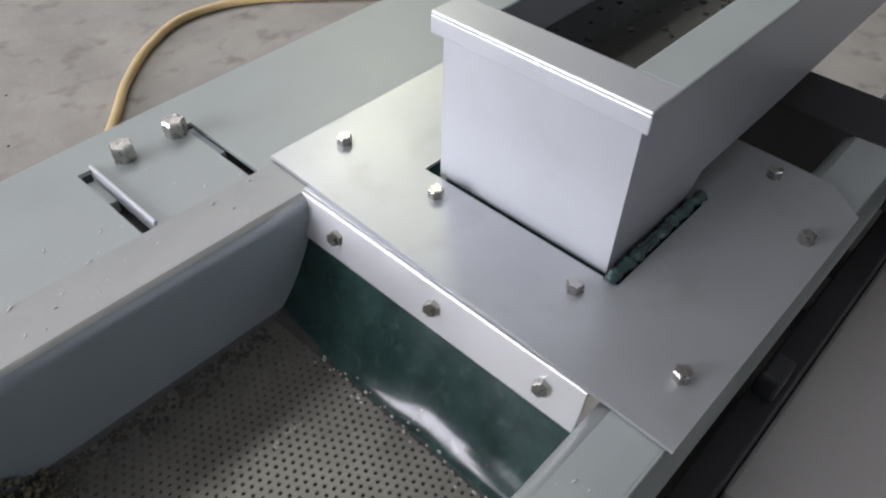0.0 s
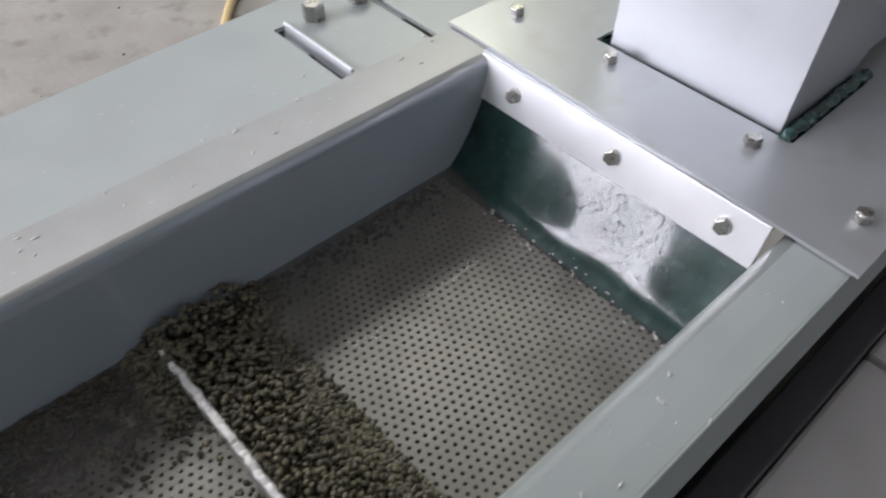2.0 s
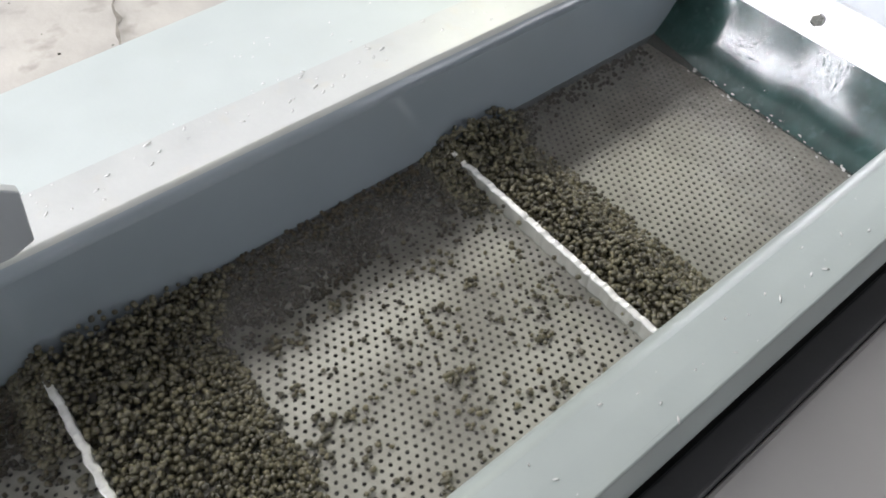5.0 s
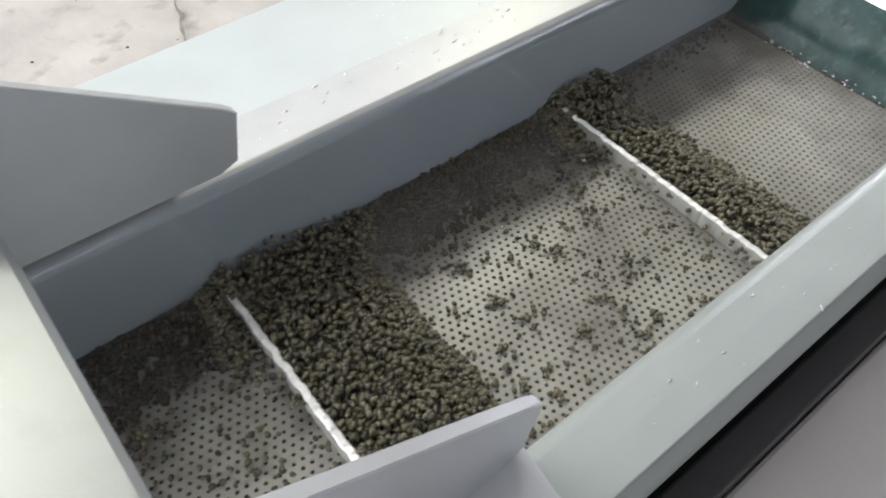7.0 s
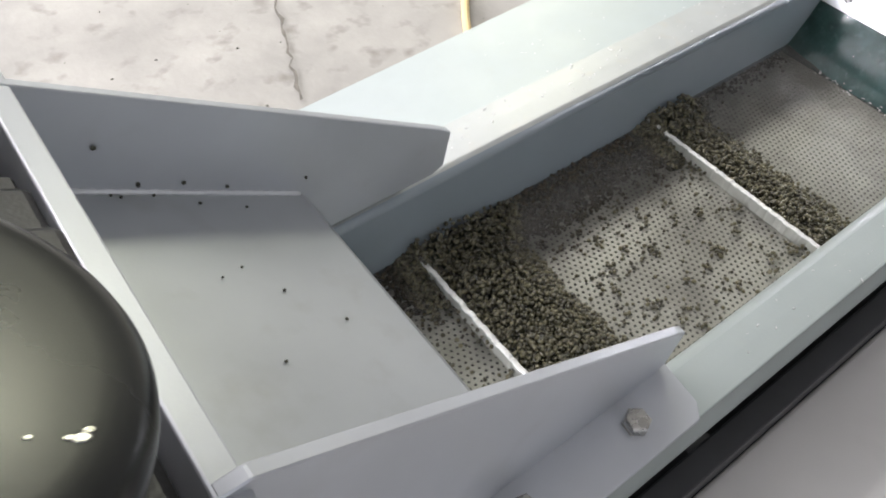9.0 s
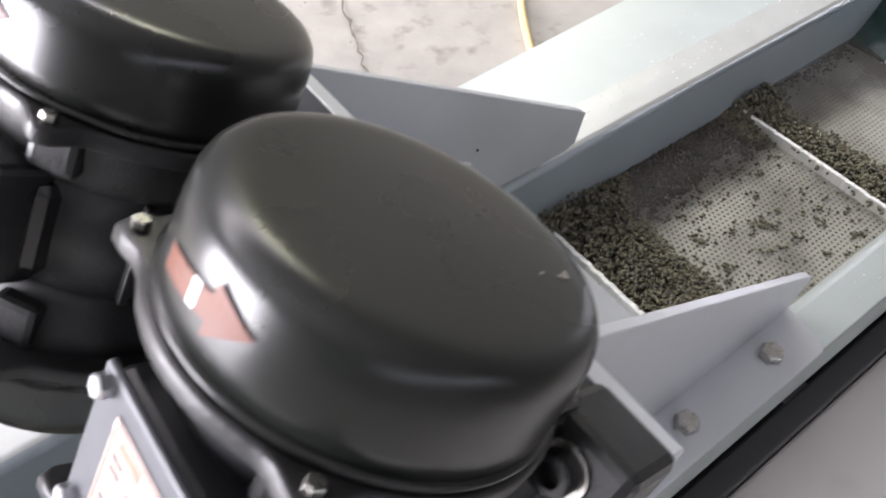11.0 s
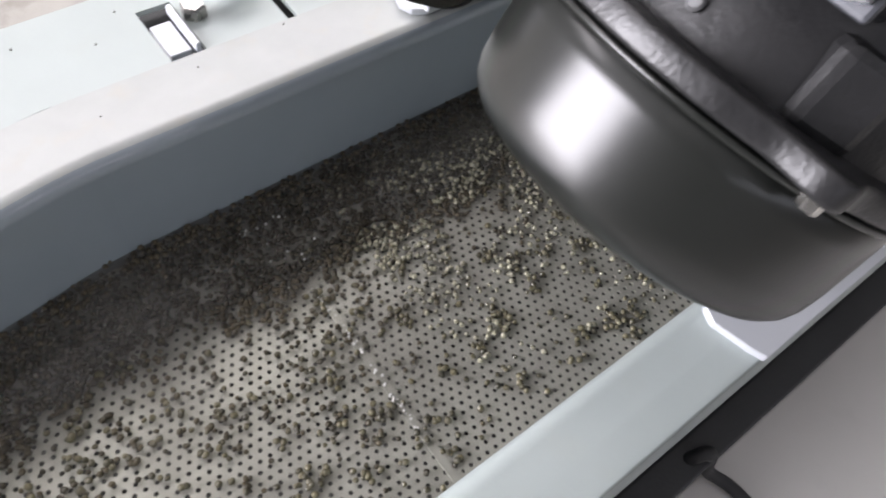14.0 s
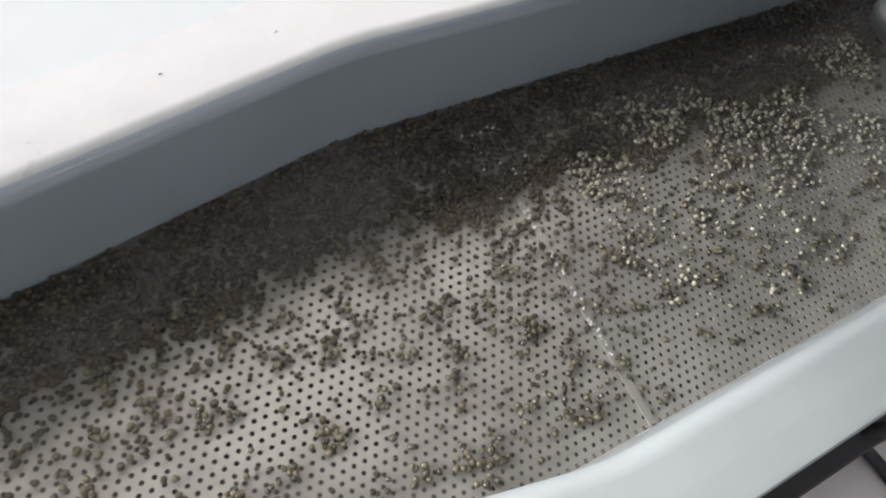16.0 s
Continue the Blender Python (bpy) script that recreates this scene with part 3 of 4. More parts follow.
# ---- motor bracket ----
bracket = thing("motor_bracket", "silver-grey welded bracket bridging the trough and carrying two motors", "bracket")
A = Vector((0.5, 0, 0.8660254))
NN = Vector((-0.8660254, 0, 0.5))
P0 = Vector((-1.0, 0, 0.24))
M_MOUNT = Matrix(((NN.x, 0, A.x, P0.x), (0, 1, 0, 0), (NN.z, 0, A.z, P0.z), (0, 0, 0, 1)))  # local x: off the plate, y: across, z: up along it
TO_XZ = pose(0, 0, 0, 90, 0, 0)  # polygon (x, z), raised towards -y
gus = [(-0.655, 0.012), (-0.648, 0.052), (-0.658, 0.060), (-0.984, 0.262), (-0.998, 0.262), (-1.10, 0.03), (-1.10, 0.012), (-1.05, 0.006), (-0.67, 0.006)]
bm = prism(bmesh.new(), gus, 0.008, Matrix.Translation((0, 0.008, 0)) @ TO_XZ, 0.0009)
part("gusset", bm, SILVER, bracket, "tapered side gusset plate")
bm = prism(bmesh.new(), [(x + 0.012, z) for x, z in gus], 0.008, Matrix.Translation((0, -W + 0.004, 0)) @ TO_XZ, 0.0009)
part("gusset", bm, SILVER, bracket, "tapered side gusset plate")


def foot(y_in, y_out):
    s = 1 if y_out > y_in else -1
    c = [(-0.64, y_in), (-0.645, y_out - s * 0.012), (-0.655, y_out), (-1.098, y_out)]
    c += [(-1.098, y_out), (-1.102, y_out - s * 0.01), (-1.108, y_in + s * 0.016), (-1.104, y_in + s * 0.006), (-1.094, y_in)]
    c = list(dict.fromkeys(c))
    return c if s < 0 else c[::-1]


bm = prism(bmesh.new(), foot(-W - 0.002, -0.333), 0.006, Matrix.Translation((0, 0, 0.0006)), 0.0007)
part("foot", bm, SILVER, bracket, "flat bolted foot of the bracket")
bm = prism(bmesh.new(), [p for p in foot(0.008, 0.056) if p[0] < -0.7] + [(-0.70, 0.056), (-0.70, 0.008)], 0.006, Matrix.Translation((0, 0, 0.002)), 0.0007)
part("foot", bm, SILVER, bracket, "flat bolted foot of the bracket")
for x in (-0.70, -0.815, -0.93):
    hex_bolt(bracket, pose(x, -0.306, 0.0066, 0, 0, rng.uniform(0, 60)), 0.019, 0.010, washer=False)
bm = prism(bmesh.new(), [(-0.81, 0.066), (-0.806, 0.060), (-1.0, 0.178), (-1.003, 0.186)], W - 0.008, Matrix.Translation((0, 0.0, 0)) @ TO_XZ)
part("back_plate", bm, PLATE_PAINT, bracket, "sloping sheet between the gussets, pellets strewn on it")
for y in (-0.0015, -W + 0.0085):
    bm = tube(bmesh.new(), [(-0.812 - 0.19 * i / 40, y, 0.0685 + 0.119 * i / 40) for i in range(41)], 0.002, 6, lambda i: 0.0018 + 0.0006 * (i % 2))
    part("weld_bead", bm, WHITE_STRIP, bracket)
bm = bmesh.new()
block(bm, (-0.016, -0.352, -0.157), (0, 0.058, 0.026), 0.0015, M_MOUNT)
part("mount_plate", bm, SILVER, bracket, "thick steel plate on which the motors sit")

# ---- vibration motors ----


def motor(y, off=0.0, drop=0.0, gland=-1):
    """A twin-capped vibration motor on four feet; local z along its shaft."""
    t = thing("vibration_motor", "black vibration motor with domed end caps and a terminal box", "motor", group="vibration motors")
    C, R, zc = 0.110 + off, 0.0855, -0.046 - drop
    FL = 0.083  # the flange's distance from the middle

    def at(x, yy, z):
        return M_MOUNT @ Matrix.Translation((x, y + yy, z))
    ctr = at(C, 0, zc) @ pose(0, 0, 0, 0, -1.4, 0)
    for sgn, tall in ((1, 0.051), (-1, 0.057)):
        base = ctr @ Matrix.Diagonal((1, 1, sgn, 1)) @ Matrix.Translation((0, 0, FL))
        bm = lathe(bmesh.new(), [(0.070, -0.001), (R, 0.0), (R, 0.012), (R - 0.0004, tall - 0.022), (R - 0.0012, tall - 0.013), (R - 0.0030, tall - 0.0075), (R - 0.006, tall - 0.0038), (R - 0.0095, tall - 0.0018), (R - 0.013, tall - 0.0010), (R - 0.017, tall - 0.0006), (R - 0.022, tall - 0.0004), (0.03, tall - 0.0001), (0, tall)], 80, base)
        part("end_cap", bm, BLACK_CAP, t, "pressed black end cap", smooth=True)
        # rim rolled over the cap's foot
        bm = lathe(bmesh.new(), [(R - 0.002, 0.0), (R + 0.0022, 0.0), (R + 0.0026, 0.0012), (R + 0.0018, 0.0026), (R - 0.002, 0.003)], 80, base)
        part("cap_rim", bm, BLACK_CAP, t, smooth=True)
        # cast flange: a ring drawn out to four rounded lugs
        n = 96
        bm = bmesh.new()
        rings = []
        for dz, grow in ((-0.0115, -0.0080), (-0.0114, -0.0022), (-0.0112, -0.0010), (-0.0104, 0.0), (-0.0094, 0.0003), (-0.0032, 0.0003), (-0.0022, 0.0), (-0.0014, -0.0010), (-0.0012, -0.0022), (-0.0011, -0.0080)):
            ring = []
            for i in range(n):
                ang = 2 * math.pi * i / n
                d = abs((math.degrees(ang) - 42 + 180) % 360 - 180), abs((math.degrees(ang) + 42 + 180) % 360 - 180), abs((math.degrees(ang) - 138 + 180) % 360 - 180), abs((math.degrees(ang) + 138 + 180) % 360 - 180)
                r = R + 0.0045 + 0.0145 * math.exp(-(min(d) / 6.5) ** 2) + grow + 0.0004 * noise.noise((i * 0.5, sgn, y * 9))
                ring.append(bm.verts.new(base @ Vector((r * math.cos(ang), r * math.sin(ang), dz))))
            rings.append(ring)
        for ra, rb in zip(rings, rings[1:]):
            for i in range(n):
                bm.faces.new((ra[i], ra[(i + 1) % n], rb[(i + 1) % n], rb[i]))
        bm.faces.new(rings[0])
        bm.faces.new(rings[-1])
        bmesh.ops.recalc_face_normals(bm, faces=bm.faces[:])
        part("cap_flange", bm, CAST, t, "cast flange ring with four screw lugs", smooth=True)
        for a in (42, 138, 222, 318):
            hex_bolt(t, base @ pose(0, 0, 0, 0, 0, a) @ Matrix.Translation((R + 0.0105, 0, -0.0009)), 0.007, 0.004, STEEL, False, "screw")
        # bearing shield: rough cast drum with flats, stepping down to the stator
        bm = lathe(bmesh.new(), [(0.060, -0.050), (0.0665, -0.049), (0.0685, -0.046), (0.0700, -0.040), (0.0735, -0.030), (0.0750, -0.024), (0.0765, -0.012), (0.0765, -0.008)], 64, base)
        part("bearing_shield", bm, CAST, t, "rough cast bearing shield", smooth=True)
        for a, hw in ((-40, 0.013), (40, 0.013), (138, 0.013), (-138, 0.013)):
            part("cast_boss", block(bmesh.new(), (0.060, -hw, -0.040), (0.0800, hw, -0.0100), 0.0045, base @ pose(0, 0, 0, 0, 0, a)), CAST, t)
        bm = lathe(bmesh.new(), [(0, 0), (0.0034, 0), (0.0034, 0.0006), (0.0022, 0.0010), (0, 0.0010)], 14, base @ Matrix.Translation((0.0762, 0.0, -0.022)) @ pose(0, 0, 0, 0, 90, 0))
        part("grease_plug", bm, CAST, t)
    bm = lathe(bmesh.new(), [(0.060, -0.050), (0.066, -0.048), (0.066, 0.048), (0.060, 0.050)], 48, ctr)
    part("housing", bm, CAST, t, "rough cast motor housing", smooth=True)
    for a in (80, -80, 100, -100):
        part("cooling_rib", block(bmesh.new(), (0.063, -0.0025, -0.034), (0.0725, 0.0025, 0.034), 0.0008, ctr @ pose(0, 0, 0, 0, 0, a)), CAST, t)
    # foot casting: two side cheeks running down to the mounting plate
    bm = block(bmesh.new(), (0.004, -0.052, -0.066), (0.075, 0.052, 0.066), 0.008, at(0, 0, zc))
    part("base_block", bm, CAST, t)
    for yy in (-1, 1):
        bm = prism(bmesh.new(), [(0.004, yy * 0.050), (0.004, yy * 0.074), (0.034, yy * 0.074), (0.075, yy * 0.071), (C, yy * 0.064), (C, yy * 0.050)], 0.150, at(0, 0, zc - 0.075), 0.003)
        part("side_cheek", bm, CAST, t, "cast cheek above the feet", smooth=False)
        for zz in (-0.049, 0.055):
            bm = bmesh.new()
            block(bm, (0.0005, -0.026, -0.023), (0.043, 0.026, 0.023), 0.006, at(0, yy * 0.088, zc + zz))
            part("foot", bm, CAST, t, "cast mounting foot")
            hub = at(0.0432, yy * 0.085, zc + zz) @ pose(0, 0, 0, 0, 90, 0)
            bm = lathe(bmesh.new(), [(0.009, 0.0), (0.0142, 0.0), (0.0142, 0.0022), (0.009, 0.0022)], 28, hub)
            part("washer", bm, STEEL, t, "bright zinc washer", smooth=False)
            bm = lathe(bmesh.new(), [(0.0105, 0.001), (0.0105, 0.010), (0.0095, 0.011), (0.006, 0.011), (0.006, 0.005), (0, 0.005)], 24, hub)
            part("socket_bolt", bm, BLACK, t, "black socket-head bolt")
    # terminal box
    yo, zo = -0.003, 0.0
    BOX = ctr @ Matrix.Translation((-0.004, yo, zo)) @ Matrix.Diagonal((1, 1.06, 1.08, 1))
    bm = bmesh.new()
    block(bm, (0.045, -0.036, -0.036), (0.0845, 0.036, 0.036), 0.004, BOX)
    block(bm, (0.035, -0.040, -0.030), (0.066, 0.040, 0.030), 0.008, BOX)
    box_ = part("terminal_box", bm, BLACK, t, "black terminal box")
    bm = block(bmesh.new(), (0.0848, -0.0378, -0.0378), (0.0888, 0.0378, 0.0378), 0.0016, BOX)
    part("cover", bm, COVER, box_, "grey box cover with four zinc screws")
    for a in (-1, 1):
        for b in (-1, 1):
            hex_bolt(box_, BOX @ Matrix.Translation((0.0888, a * 0.031, b * 0.031)) @ pose(0, 0, 0, 0, 90, 0), 0.0088, 0.0062, BRIGHT, False, "cover_screw")
    plate = part("nameplate", block(bmesh.new(), (0.0889, -0.0195, -0.027), (0.0898, 0.0195, 0.027), 0.0003, BOX), NAMEPLATE, t, "silver and red foil nameplate")
    bm = bmesh.new()
    for lo, hi in (((-0.0182, 0.0245), (0.0182, 0.0258)), ((-0.0182, -0.0258), (0.0182, -0.0245)), ((-0.0182, -0.0245), (-0.0172, 0.0245)), ((0.0172, -0.0245), (0.0182, 0.0245)), ((-0.004, 0.0175), (0.012, 0.0225))):
        block(bm, (0.0899, lo[0], lo[1]), (0.0901, hi[0], hi[1]), 0, BOX)
    part("printed_border", bm, PRINT, plate, "red printed border and heading bar")
    for i in range(7):
        z = 0.013 - i * 0.0055
        for k in range(3):
            w = rng.uniform(0.0025, 0.0085)
            yl = -0.0155 + k * 0.0108
            if rng.uniform() < 0.25:
                continue
            part("printed_line", block(bmesh.new(), (0.0899, yl, z - 0.0012), (0.0901, yl + w, z + 0.0012), 0, BOX), PRINT_DARK, plate)
    for b in (-1, 1):
        for a in (-1, 1):
            bm = lathe(bmesh.new(), [(0.0016, 0), (0.0016, 0.0006), (0, 0.0012)], 10, BOX @ Matrix.Translation((0.0898, a * 0.0172, b * 0.0248)) @ pose(0, 0, 0, 0, 90, 0))
            part("rivet", bm, STEEL, plate)
    # cable gland and ribbed conduit
    def side(x, yy, z):
        return at(x, gland * yy, z)

    g0 = side(0.163, 0.043, -0.041)
    side_on = pose(0, 0, 0, -90 * gland, 0, 0)
    bm = block(bmesh.new(), (-0.020, -0.004, -0.022), (0.020, 0.006, 0.022), 0.003, g0)
    part("gland_plate", bm, BLACK, t)
    bm = lathe(bmesh.new(), [(0, -0.002), (0.0155, -0.002), (0.0155, 0.009), (0.0130, 0.010), (0.0130, 0.015), (0, 0.015)], 6, g0 @ side_on)
    part("cable_gland", bm, BLACK, t, "black hexagon cable gland")
    for dz in (-0.015, 0.017):
        hex_bolt(t, side(0.163, 0.049, -0.041 + dz) @ side_on, 0.006, 0.004, STEEL, False, "gland_screw")
    if gland < 0:
        q = [(0.164, 0.050, -0.043), (0.160, 0.066, -0.046), (0.150, 0.090, -0.052), (0.136, 0.114, -0.055), (0.120, 0.132, -0.053), (0.104, 0.139, -0.050)]
        q2 = [(0.104, 0.139, -0.050), (0.090, 0.136, -0.047), (0.070, 0.120, -0.043), (0.055, 0.098, -0.043), (0.048, 0.072, -0.050), (0.045, 0.060, -0.055)]
    else:
        q = [(0.164, 0.050, -0.043), (0.158, 0.066, -0.048), (0.140, 0.080, -0.055), (0.115, 0.084, -0.058), (0.090, 0.082, -0.056)]
        q2 = [(0.090, 0.082, -0.056), (0.075, 0.078, -0.053), (0.050, 0.070, -0.050)]
    pts = curve_pts([side(*p).translation for p in q], 132)
    bm = tube(bmesh.new(), pts, 0.0105, 14, lambda i: 0.0112 if i % 4 in (0, 1) else 0.0095)
    part("ribbed_conduit", bm, BLACK, t, "black ribbed cable conduit", smooth=True)
    bm = tube(bmesh.new(), curve_pts([side(*p).translation for p in q2], 40), 0.0094, 14)
    part("smooth_hose", bm, BLACK, t, "smooth black end of the cable hose", smooth=True)
    if gland < 0:
        bm = bmesh.new()
        for dx, dy, r in ((0, 0, 0.0022), (0.003, 0.001, 0.0012), (-0.0025, 0.002, 0.0014), (0.012, 0.004, 0.0010)):
            lathe(bm, [(r, 0.0), (r * 0.8, 0.0003), (0, 0.0003)], 7, ctr @ Matrix.Translation((-0.048 + dx, -0.042 + dy, FL + 0.0508)) @ Matrix.Diagonal((1.4, 0.8, 1, 1)))
        part("paint_chip", bm, STEEL, t, "bare chips in the cap's paint")
    # direction arrow on the upper cap
    def wrap(name, pts2, material):
        bm = bmesh.new()
        vs = []
        for ang, z in pts2:
            r_ = R + 0.0006
            vs.append(bm.verts.new(ctr @ Vector((r_ * math.cos(ang), r_ * math.sin(ang), z))))
        bm.faces.new(vs)
        return part(name, bm, material, t)
    def arrow(u, h):
        return 0.30 - 0.62 * u, FL + 0.019 + 0.008 * u + h
    cuts_ = [0, 0.14, 0.28, 0.40, 0.50, 0.62]
    for i, (u0, u1) in enumerate(zip(cuts_, cuts_[1:])):
        wrap("arrow_sticker", [arrow(u0, -0.0055), arrow(u1, -0.0055), arrow(u1, 0.0055), arrow(u0, 0.0055)], ARROW_WHITE if i == 3 else ARROW)
    for i in range(6):
        u0, u1 = 0.62 + 0.38 * i / 6, 0.62 + 0.38 * (i + 1) / 6
        h0, h1 = 0.0115 * (1 - i / 6), 0.0115 * (1 - (i + 1) / 6) + 1e-5
        wrap("arrow_sticker", [arrow(u0, -h0), arrow(u1, -h1), arrow(u1, h1), arrow(u0, h0)], ARROW)
    return t


motor(-0.242)
motor(-0.026, 0.004, 0.008, 1)

# ---- machine frame beside the trough ----
frame_ = thing("machine_frame", "dark steel machine frame with grey cover panels beside the trough", "machine frame")
bm = block(bmesh.new(), (X0, -0.3612, -0.16), (0.6, -0.337, -0.085), 0.002)
part("side_beam", bm, FRAME, frame_)
bm = block(bmesh.new(), (X0, -0.42, -0.30), (0.9, -0.30, -0.26))
part("lower_beam", bm, FRAME, frame_)
for a, b in ((0.112, 0.9), (X0, 0.105)):
    bm = block(bmesh.new(), (a, -1.1, -0.17), (b, -0.362, -0.14), 0.004)
    part("cover_panel", bm, PANEL, frame_, "flat grey painted cover panel")
bm = block(bmesh.new(), (X0 + 0.1, -1.05, FLOOR), (0.8, -0.40, -0.30))
part("cabinet_body", bm, PANEL, frame_)
for x in (-1.6, -0.5, 0.5):
    bm = block(bmesh.new(), (x - 0.03, 0.03, FLOOR), (x + 0.03, 0.09, -0.20))
    part("leg", bm, FRAME, frame_)
    bm = block(bmesh.new(), (x - 0.03, -0.36, -0.26), (x + 0.03, 0.09, -0.2))
    part("cross_beam", bm, FRAME, frame_)
bm = tube(bmesh.new(), curve_pts([(-1.16, -0.335, -0.19), (-1.125, -0.352, -0.078), (-1.105, -0.365, -0.120), (-1.09, -0.39, -0.134), (-1.09, -0.45, -0.134)], 30), 0.005, 10)
part("cable", bm, RUBBER_DARK, frame_, "thin black cable over the panel edge", smooth=True)
bm = block(bmesh.new(), (0.165, -0.357, -0.085), (0.195, -0.340, -0.06), 0.003)
part("stop_block", bm, COVER, frame_, "small grey stop block")
bm = bmesh.new()
block(bm, (0.42, -0.75, -0.06), (0.50, -0.05, 0.002), 0.002)
part("end_beam", bm, FRAME, frame_, "dark end beam of the frame")

# ---- hose on the floor ----
hz = FLOOR + 0.012
bm = tube(bmesh.new(), curve_pts([(-0.1, 0.55, hz), (0.09, 0.85, hz), (0.27, 1.06, hz), (0.375, 1.186, hz), (0.51, 1.30, hz), (0.665, 1.36, hz), (0.87, 1.29, hz), (1.2, 1.0, hz)], 90), 0.011, 12)
tagged(part("hose", bm, HOSE, smooth=True), "yellowed clear plastic hose curved on the concrete floor", "hose")

# ---- eye bolt on the far top plate ----
eyeb = thing("eye_bolt", "pale zinc eye bolt standing on the top plate", "eye bolt")
bm = bmesh.new()
tube(bm, [(-1.205 + 0.0165 * math.cos(a), 0.105 + 0.006 * math.sin(a), 0.026 + 0.0155 * math.sin(a)) for a in np.linspace(-1.5, 4.78, 34)], 0.0048, 10)
part("ring", bm, WHITE_STRIP, eyeb, smooth=True)
bm = lathe(bmesh.new(), [(0, 0.001), (0.011, 0.001), (0.011, 0.004), (0.007, 0.006), (0.005, 0.012), (0, 0.012)], 20, Matrix.Translation((-1.205, 0.105, 0)))
part("shank", bm, WHITE_STRIP, eyeb)

# ---- pellets ----
ico = bmesh.new()
bmesh.ops.create_icosphere(ico, subdivisions=1, radius=1)
ICO_V = np.array([v.co[:] for v in ico.verts])
ICO_F = np.array([[v.index for v in f.verts] for f in ico.faces])
ico.free()
ico = bmesh.new()
bmesh.ops.create_icosphere(ico, subdivisions=2, radius=1)
FINE_V = np.array([v.co[:] for v in ico.verts])
FINE_F = np.array([[v.index for v in f.verts] for f in ico.faces])
ico.free()


def pellets(name, centres, size, material, parent=None, fine=False):
    """Many small oblong grains joined into one mesh."""
    C = np.array(centres, float)
    n = len(C)
    ang = rng.uniform(0, 2 * math.pi, n)
    tilt = rng.normal(0, 0.45, n)
    s = size * rng.uniform(0.75, 1.2, n)
    IV, IF = (FINE_V, FINE_F) if fine else (ICO_V, ICO_F)
    V = IV[None] * np.array((1.15, 0.98, 0.92))[None, None] * s[:, None, None]
    ct, st = np.cos(tilt)[:, None], np.sin(tilt)[:, None]
    x, z = V[..., 0] * ct - V[..., 2] * st, V[..., 0] * st + V[..., 2] * ct
    ca, sa = np.cos(ang)[:, None], np.sin(ang)[:, None]
    V = np.stack([x * ca - V[..., 1] * sa, x * sa + V[..., 1] * ca, z], -1) + C[:, None, :]
    F = (IF[None] + (np.arange(n) * len(IV))[:, None, None]).reshape(-1, 3)
    ob = raw(name, V.reshape(-1, 3).tolist(), F.tolist(), material, parent, smooth=True)
    return ob


PS = 0.00215


def heap(xb, length, height, dense, wob):
    """A ridge of grains lying against the upstream face of a bar."""
    pts = []
    n = int(dense * length * W / (PS * 2.1) ** 2)
    for _ in range(n):
        y = rng.uniform(-W + 0.004, -0.004)
        ln = length * (1 + wob * noise.noise((y * 14, xb, 2)) + 0.35 * max(0, (y + 0.05) / 0.05))
        u = rng.uniform(0, 1)
        x = xb + 0.006 + ln * u
        top = height * (1 + 0.7 * math.exp(-(y / 0.028) ** 2)) * (1 - u ** 2.2) * (0.85 + 0.25 * noise.noise((x * 40, y * 40, 5)))
        layer = rng.integers(0, 3)
        z = DECK + PS * 0.7 + max(0.0, top) * (0.45 + 0.275 * layer)
        pts.append((x, y, z + rng.normal(0, 0.0006)))
    for _ in range(650):
        y = -0.004 - abs(rng.normal(0, 0.034))
        u = rng.uniform(0, 1)
        top = 0.026 * (1 - u ** 1.3) * math.exp(-(y / 0.055) ** 2) * (0.9 + 0.3 * noise.noise((u * 4, y * 40, xb)))
        pts.append((xb + 0.008 - 0.040 * u, max(y, -W + 0.01), DECK + PS * 0.7 + top * rng.uniform(0.55, 1)))
    return pts


o = tagged(pellets("pellet_heap", heap(-0.327, 0.070, 0.021, 2.3, 0.25), PS, PELLET, fine=True), "ridge of wet olive pellets banked against the first bar", "pellets", kind="stuff")
o = tagged(pellets("pellet_heap", heap(-0.697, 0.115, 0.020, 2.4, 0.3), PS, PELLET, fine=True), "broad ridge of wet olive pellets banked against the second bar", "pellets", kind="stuff")

# grains lying thick along the far wall, darkened in colour for its shade
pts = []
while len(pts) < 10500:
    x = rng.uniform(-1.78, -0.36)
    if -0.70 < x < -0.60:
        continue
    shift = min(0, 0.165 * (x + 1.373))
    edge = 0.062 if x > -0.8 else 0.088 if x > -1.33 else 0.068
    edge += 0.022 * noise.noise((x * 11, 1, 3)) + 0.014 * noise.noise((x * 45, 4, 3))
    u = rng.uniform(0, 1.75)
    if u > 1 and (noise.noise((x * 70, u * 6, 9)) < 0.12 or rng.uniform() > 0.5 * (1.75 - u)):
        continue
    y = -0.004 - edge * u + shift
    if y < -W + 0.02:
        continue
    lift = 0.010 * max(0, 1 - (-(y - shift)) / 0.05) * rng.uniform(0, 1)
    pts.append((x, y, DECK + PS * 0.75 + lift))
tagged(pellets("pellet_bed", pts, PS, PELLET_BED), "loose bed of wet olive pellets, darkened for shade, along the wall of the trough", "pellets", kind="stuff")
pts = []
for _ in range(260):
    x = rng.uniform(-0.30, -0.05)
    pts.append((x, -0.004 - abs(rng.normal(0, 0.012)) - 0.03 * max(0, -x - 0.22), DECK + PS * 0.75))
tagged(pellets("pellet_bed", pts, PS, PELLET_BED), "few wet olive pellets along the wall below the curtain", "pellets", kind="stuff")
# the paleness of these grains is wet glint put into the colour
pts = []
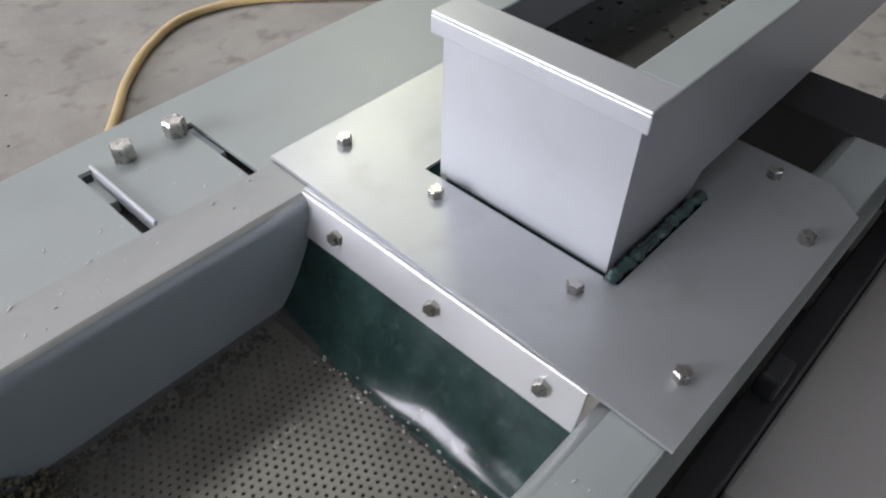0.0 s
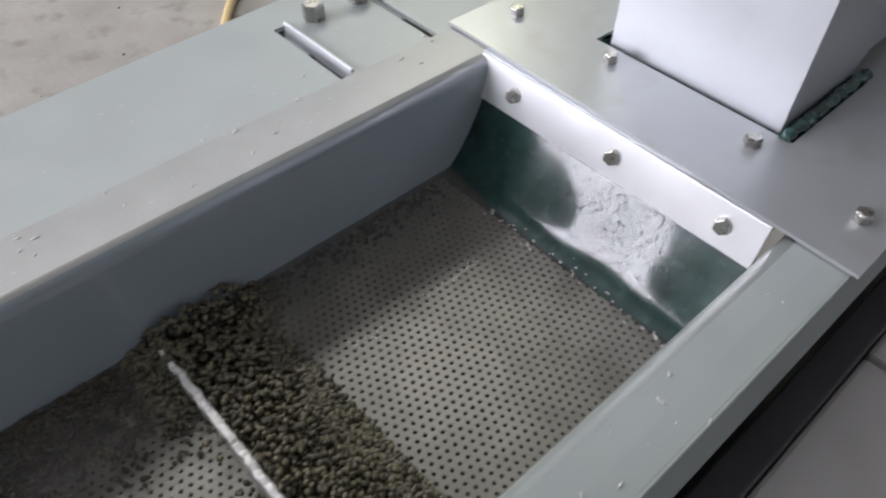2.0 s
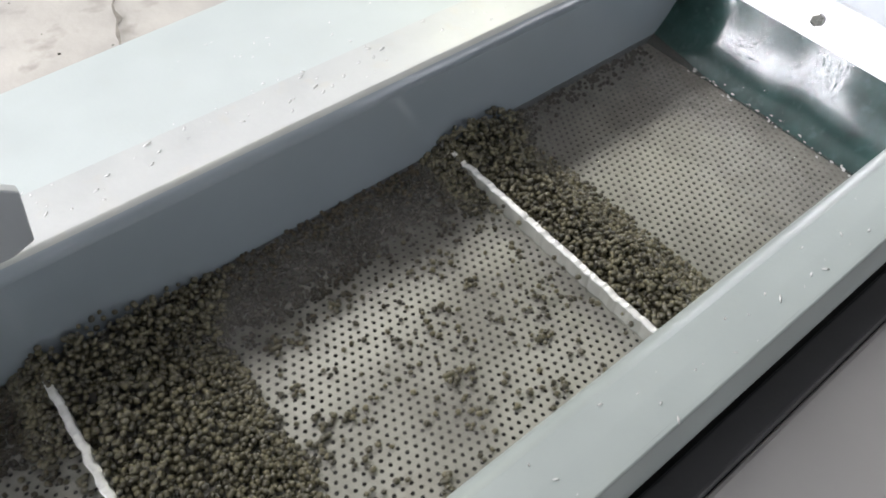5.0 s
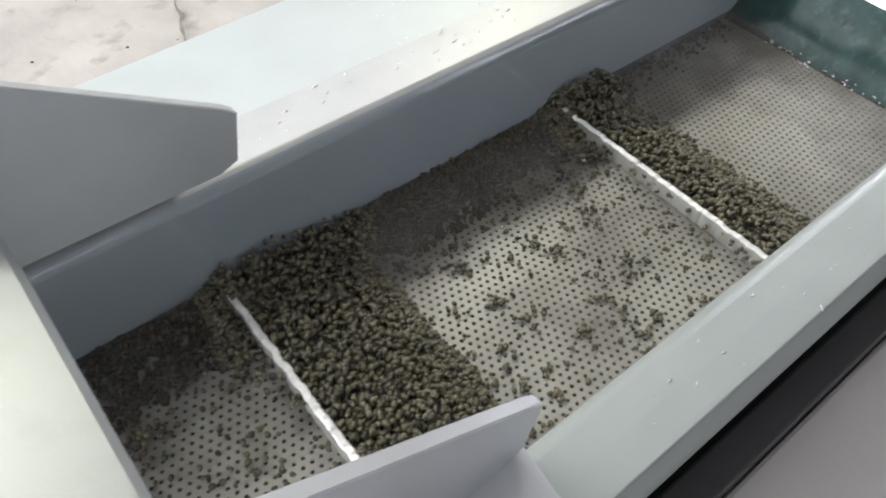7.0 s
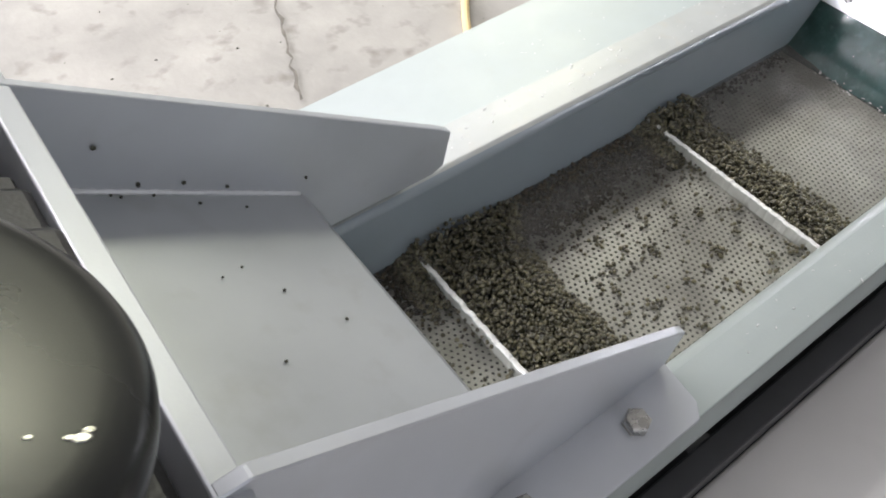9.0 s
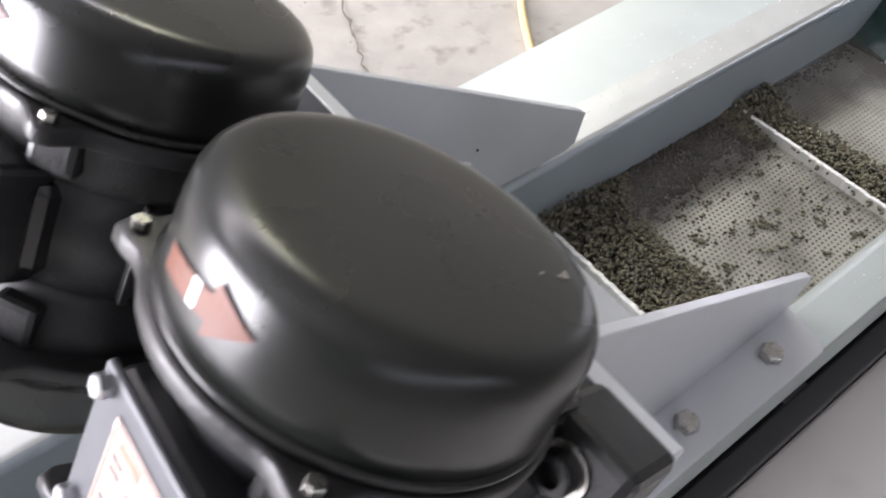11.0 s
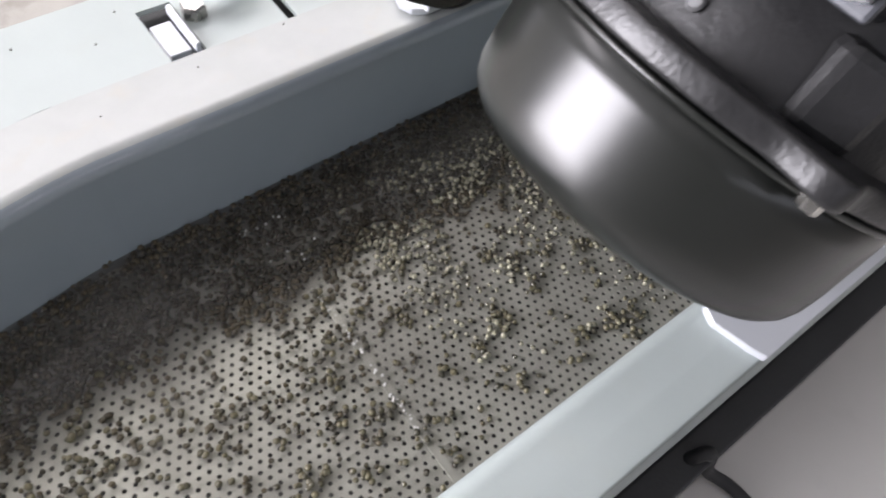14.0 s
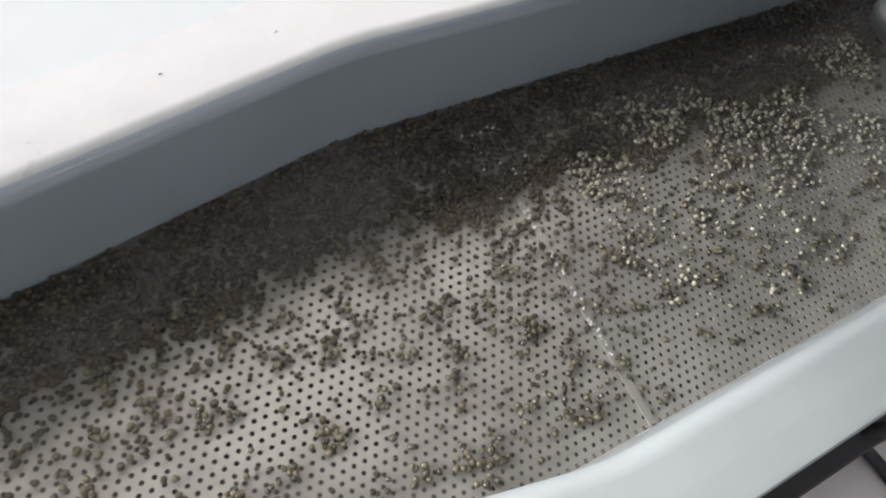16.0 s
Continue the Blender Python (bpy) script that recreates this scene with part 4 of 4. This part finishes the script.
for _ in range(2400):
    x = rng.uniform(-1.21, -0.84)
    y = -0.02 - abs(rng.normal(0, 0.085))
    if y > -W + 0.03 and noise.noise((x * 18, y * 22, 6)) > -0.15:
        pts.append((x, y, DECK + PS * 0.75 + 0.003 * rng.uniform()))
tagged(pellets("pellet_bed", pts, PS, PELLET_LIGHT), "olive pellets coloured pale for their wet glints, strewn below the motors", "pellets", kind="stuff")
pts = []
while len(pts) < 520:
    x, y = rng.uniform(-1.75, -1.22), -0.07 - 0.19 * rng.uniform() ** 1.4
    if noise.noise((x * 26, y * 26, 11)) > -0.05:
        pts.append((x, y, DECK + PS * 0.75))
tagged(pellets("pellet_bed", pts, PS, PELLET_BED), "loose dark pellets strewn over the outlet end of the screen", "pellets", kind="stuff")
# a few on the back plate and top plates
pts = []
for _ in range(10):
    x, y = rng.uniform(-0.96, -0.84), rng.uniform(-0.20, -0.004)
    if rng.uniform() < 0.5:
        y = -0.004 - abs(rng.normal(0, 0.01))
    pts.append((x, y, 0.0675 + (-0.812 - x) * 0.62 + 0.0018))
tagged(pellets("stray_pellets", pts, 0.0012, DEBRIS), "stray dark pellets on the sloping bracket sheet", "pellets", kind="stuff")
pts = [(-0.987, -0.0015, 0.222), (-0.947, -0.0015, 0.194), (-0.804, -0.0015, 0.083), (-0.93, -0.0015, 0.150), (-0.90, -0.0015, 0.134), (-0.87, -0.0015, 0.112)]
tagged(pellets("stray_pellets", pts, 0.0019, DEBRIS), "few dark pellets stuck to the bracket's gusset", "pellets", kind="stuff")
bm = bmesh.new()
for _ in range(46):
    y = rng.uniform(-W + 0.006, -0.03)
    s = rng.uniform(0.0004, 0.0013)
    bmesh.ops.create_icosphere(bm, subdivisions=1, radius=s, matrix=Matrix.Translation((-0.036 + 0.006 * rng.normal() - 0.004 * noise.noise((y * 25, 1, 1)), y, DECK + 0.0035 + 0.002 * rng.uniform())) @ Matrix.Diagonal((1, rng.uniform(1, 3), 0.7, 1)))
tagged(part("splashes", bm, FOAM_GLINT, None, smooth=True), "white splashes and painted glints where the curtain's foot meets the water", "water drops", kind="stuff")
bm = bmesh.new()
for _ in range(170):
    if rng.uniform() < 0.6:
        x, y = rng.uniform(-0.75, 0.0), rng.uniform(0.018, 0.062)
    elif rng.uniform() < 0.5:
        x, y = rng.uniform(-0.6, 0.0), rng.uniform(-0.33, -0.295)
    else:
        x, y = rng.uniform(-0.5, 0.0), rng.uniform(0.06, 0.15)
    s = rng.uniform(0.0003, 0.0012)
    bmesh.ops.create_icosphere(bm, subdivisions=1, radius=s, matrix=Matrix.Translation((x, y, 0.0013)) @ pose(0, 0, 0, 0, 0, rng.uniform(-40, 60)) @ Matrix.Diagonal((rng.uniform(1, 3.5), 0.8, 0.12, 1)))
tagged(part("splash_flecks", bm, FOAM_GLINT, None, smooth=True), "dried splashes and clear drops on the trough rims", "water drops", kind="stuff")
pts = [(x, 0.012 + 0.11 * abs(math.sin(7.3 * i)), 0.0018) for i, x in enumerate(np.linspace(-1.48, -1.12, 16))]
tagged(pellets("stray_pellets", pts, 0.0008, DEBRIS), "few dark crumbs on the rubbed top edge of the trough", "pellets", kind="stuff")
# white beads for bubbles and water glints along the deck seam
bm = bmesh.new()
for _ in range(72):
    y = rng.uniform(-0.225, -0.02)
    s = rng.uniform(0.0005, 0.0013)
    bmesh.ops.create_icosphere(bm, subdivisions=1, radius=s, matrix=Matrix.Translation((-1.261 + rng.normal(0, 0.0012) + (0.012 * rng.normal() if y > -0.09 else 0), y, DECK + (0.0022 if y < -0.09 else 0.008))))
tagged(part("bubbles", bm, FOAM_GLINT, None, smooth=True), "bubbles and white-coloured water glints along the seam of the screen", "water drops", kind="stuff")

# rafts of loose grains drifting along the deck
RAFTS = []
SPEED = 0.15
for k in range(54):
    pts = []
    n = int(rng.uniform(70, 115))
    while len(pts) < n:
        y = -0.055 - 0.21 * rng.uniform() ** 0.8
        x = rng.uniform(-0.035, 0.035)
        m_ = 1 if rng.uniform() < 0.72 else int(rng.integers(2, 9))
        for _ in range(m_):
            pts.append((min(0.038, max(-0.038, x + rng.normal(0, 0.005))), min(-0.03, max(-W + 0.008, y + rng.normal(0, 0.004))), PS * 0.75 + 0.002 * (m_ > 3) * rng.uniform()))
    ob = pellets("pellet_raft", pts, PS, PELLET, fine=True)
    RAFTS.append(tagged(ob, "loose raft of wet olive pellets drifting along the screen", "pellets", group="drifting pellets", kind="stuff"))


def raft_rows(k):
    """Grains wait in the ridge at the first bar, spill over it and drift to the outlet."""
    start_x = -0.285
    t0 = (k - 18) * 0.47
    end = -1.80

    def at(t):
        x = start_x - SPEED * max(0.0, t - t0)
        x = max(end + 0.004 * (k % 20), x)
        z = DECK
        for b in (-0.327, -0.697):
            d = abs(x - b)
            if d < 0.06:
                z = max(z, DECK + 0.012 * (1 - d / 0.06))
        return pose(x, 0, z)
    ts = sorted({0.0, 16.0} | {round(min(16, max(0, t0 + d / SPEED)), 2) for d in (0, 0.02, 0.042, 0.07, 0.10, 0.35, 0.412, 0.47, 0.8, 1.2, 1.5)})
    return [(t, at(t)) for t in ts]


def motions():
    for k, ob in enumerate(RAFTS):
        walk(ob, raft_rows(k))


motions()
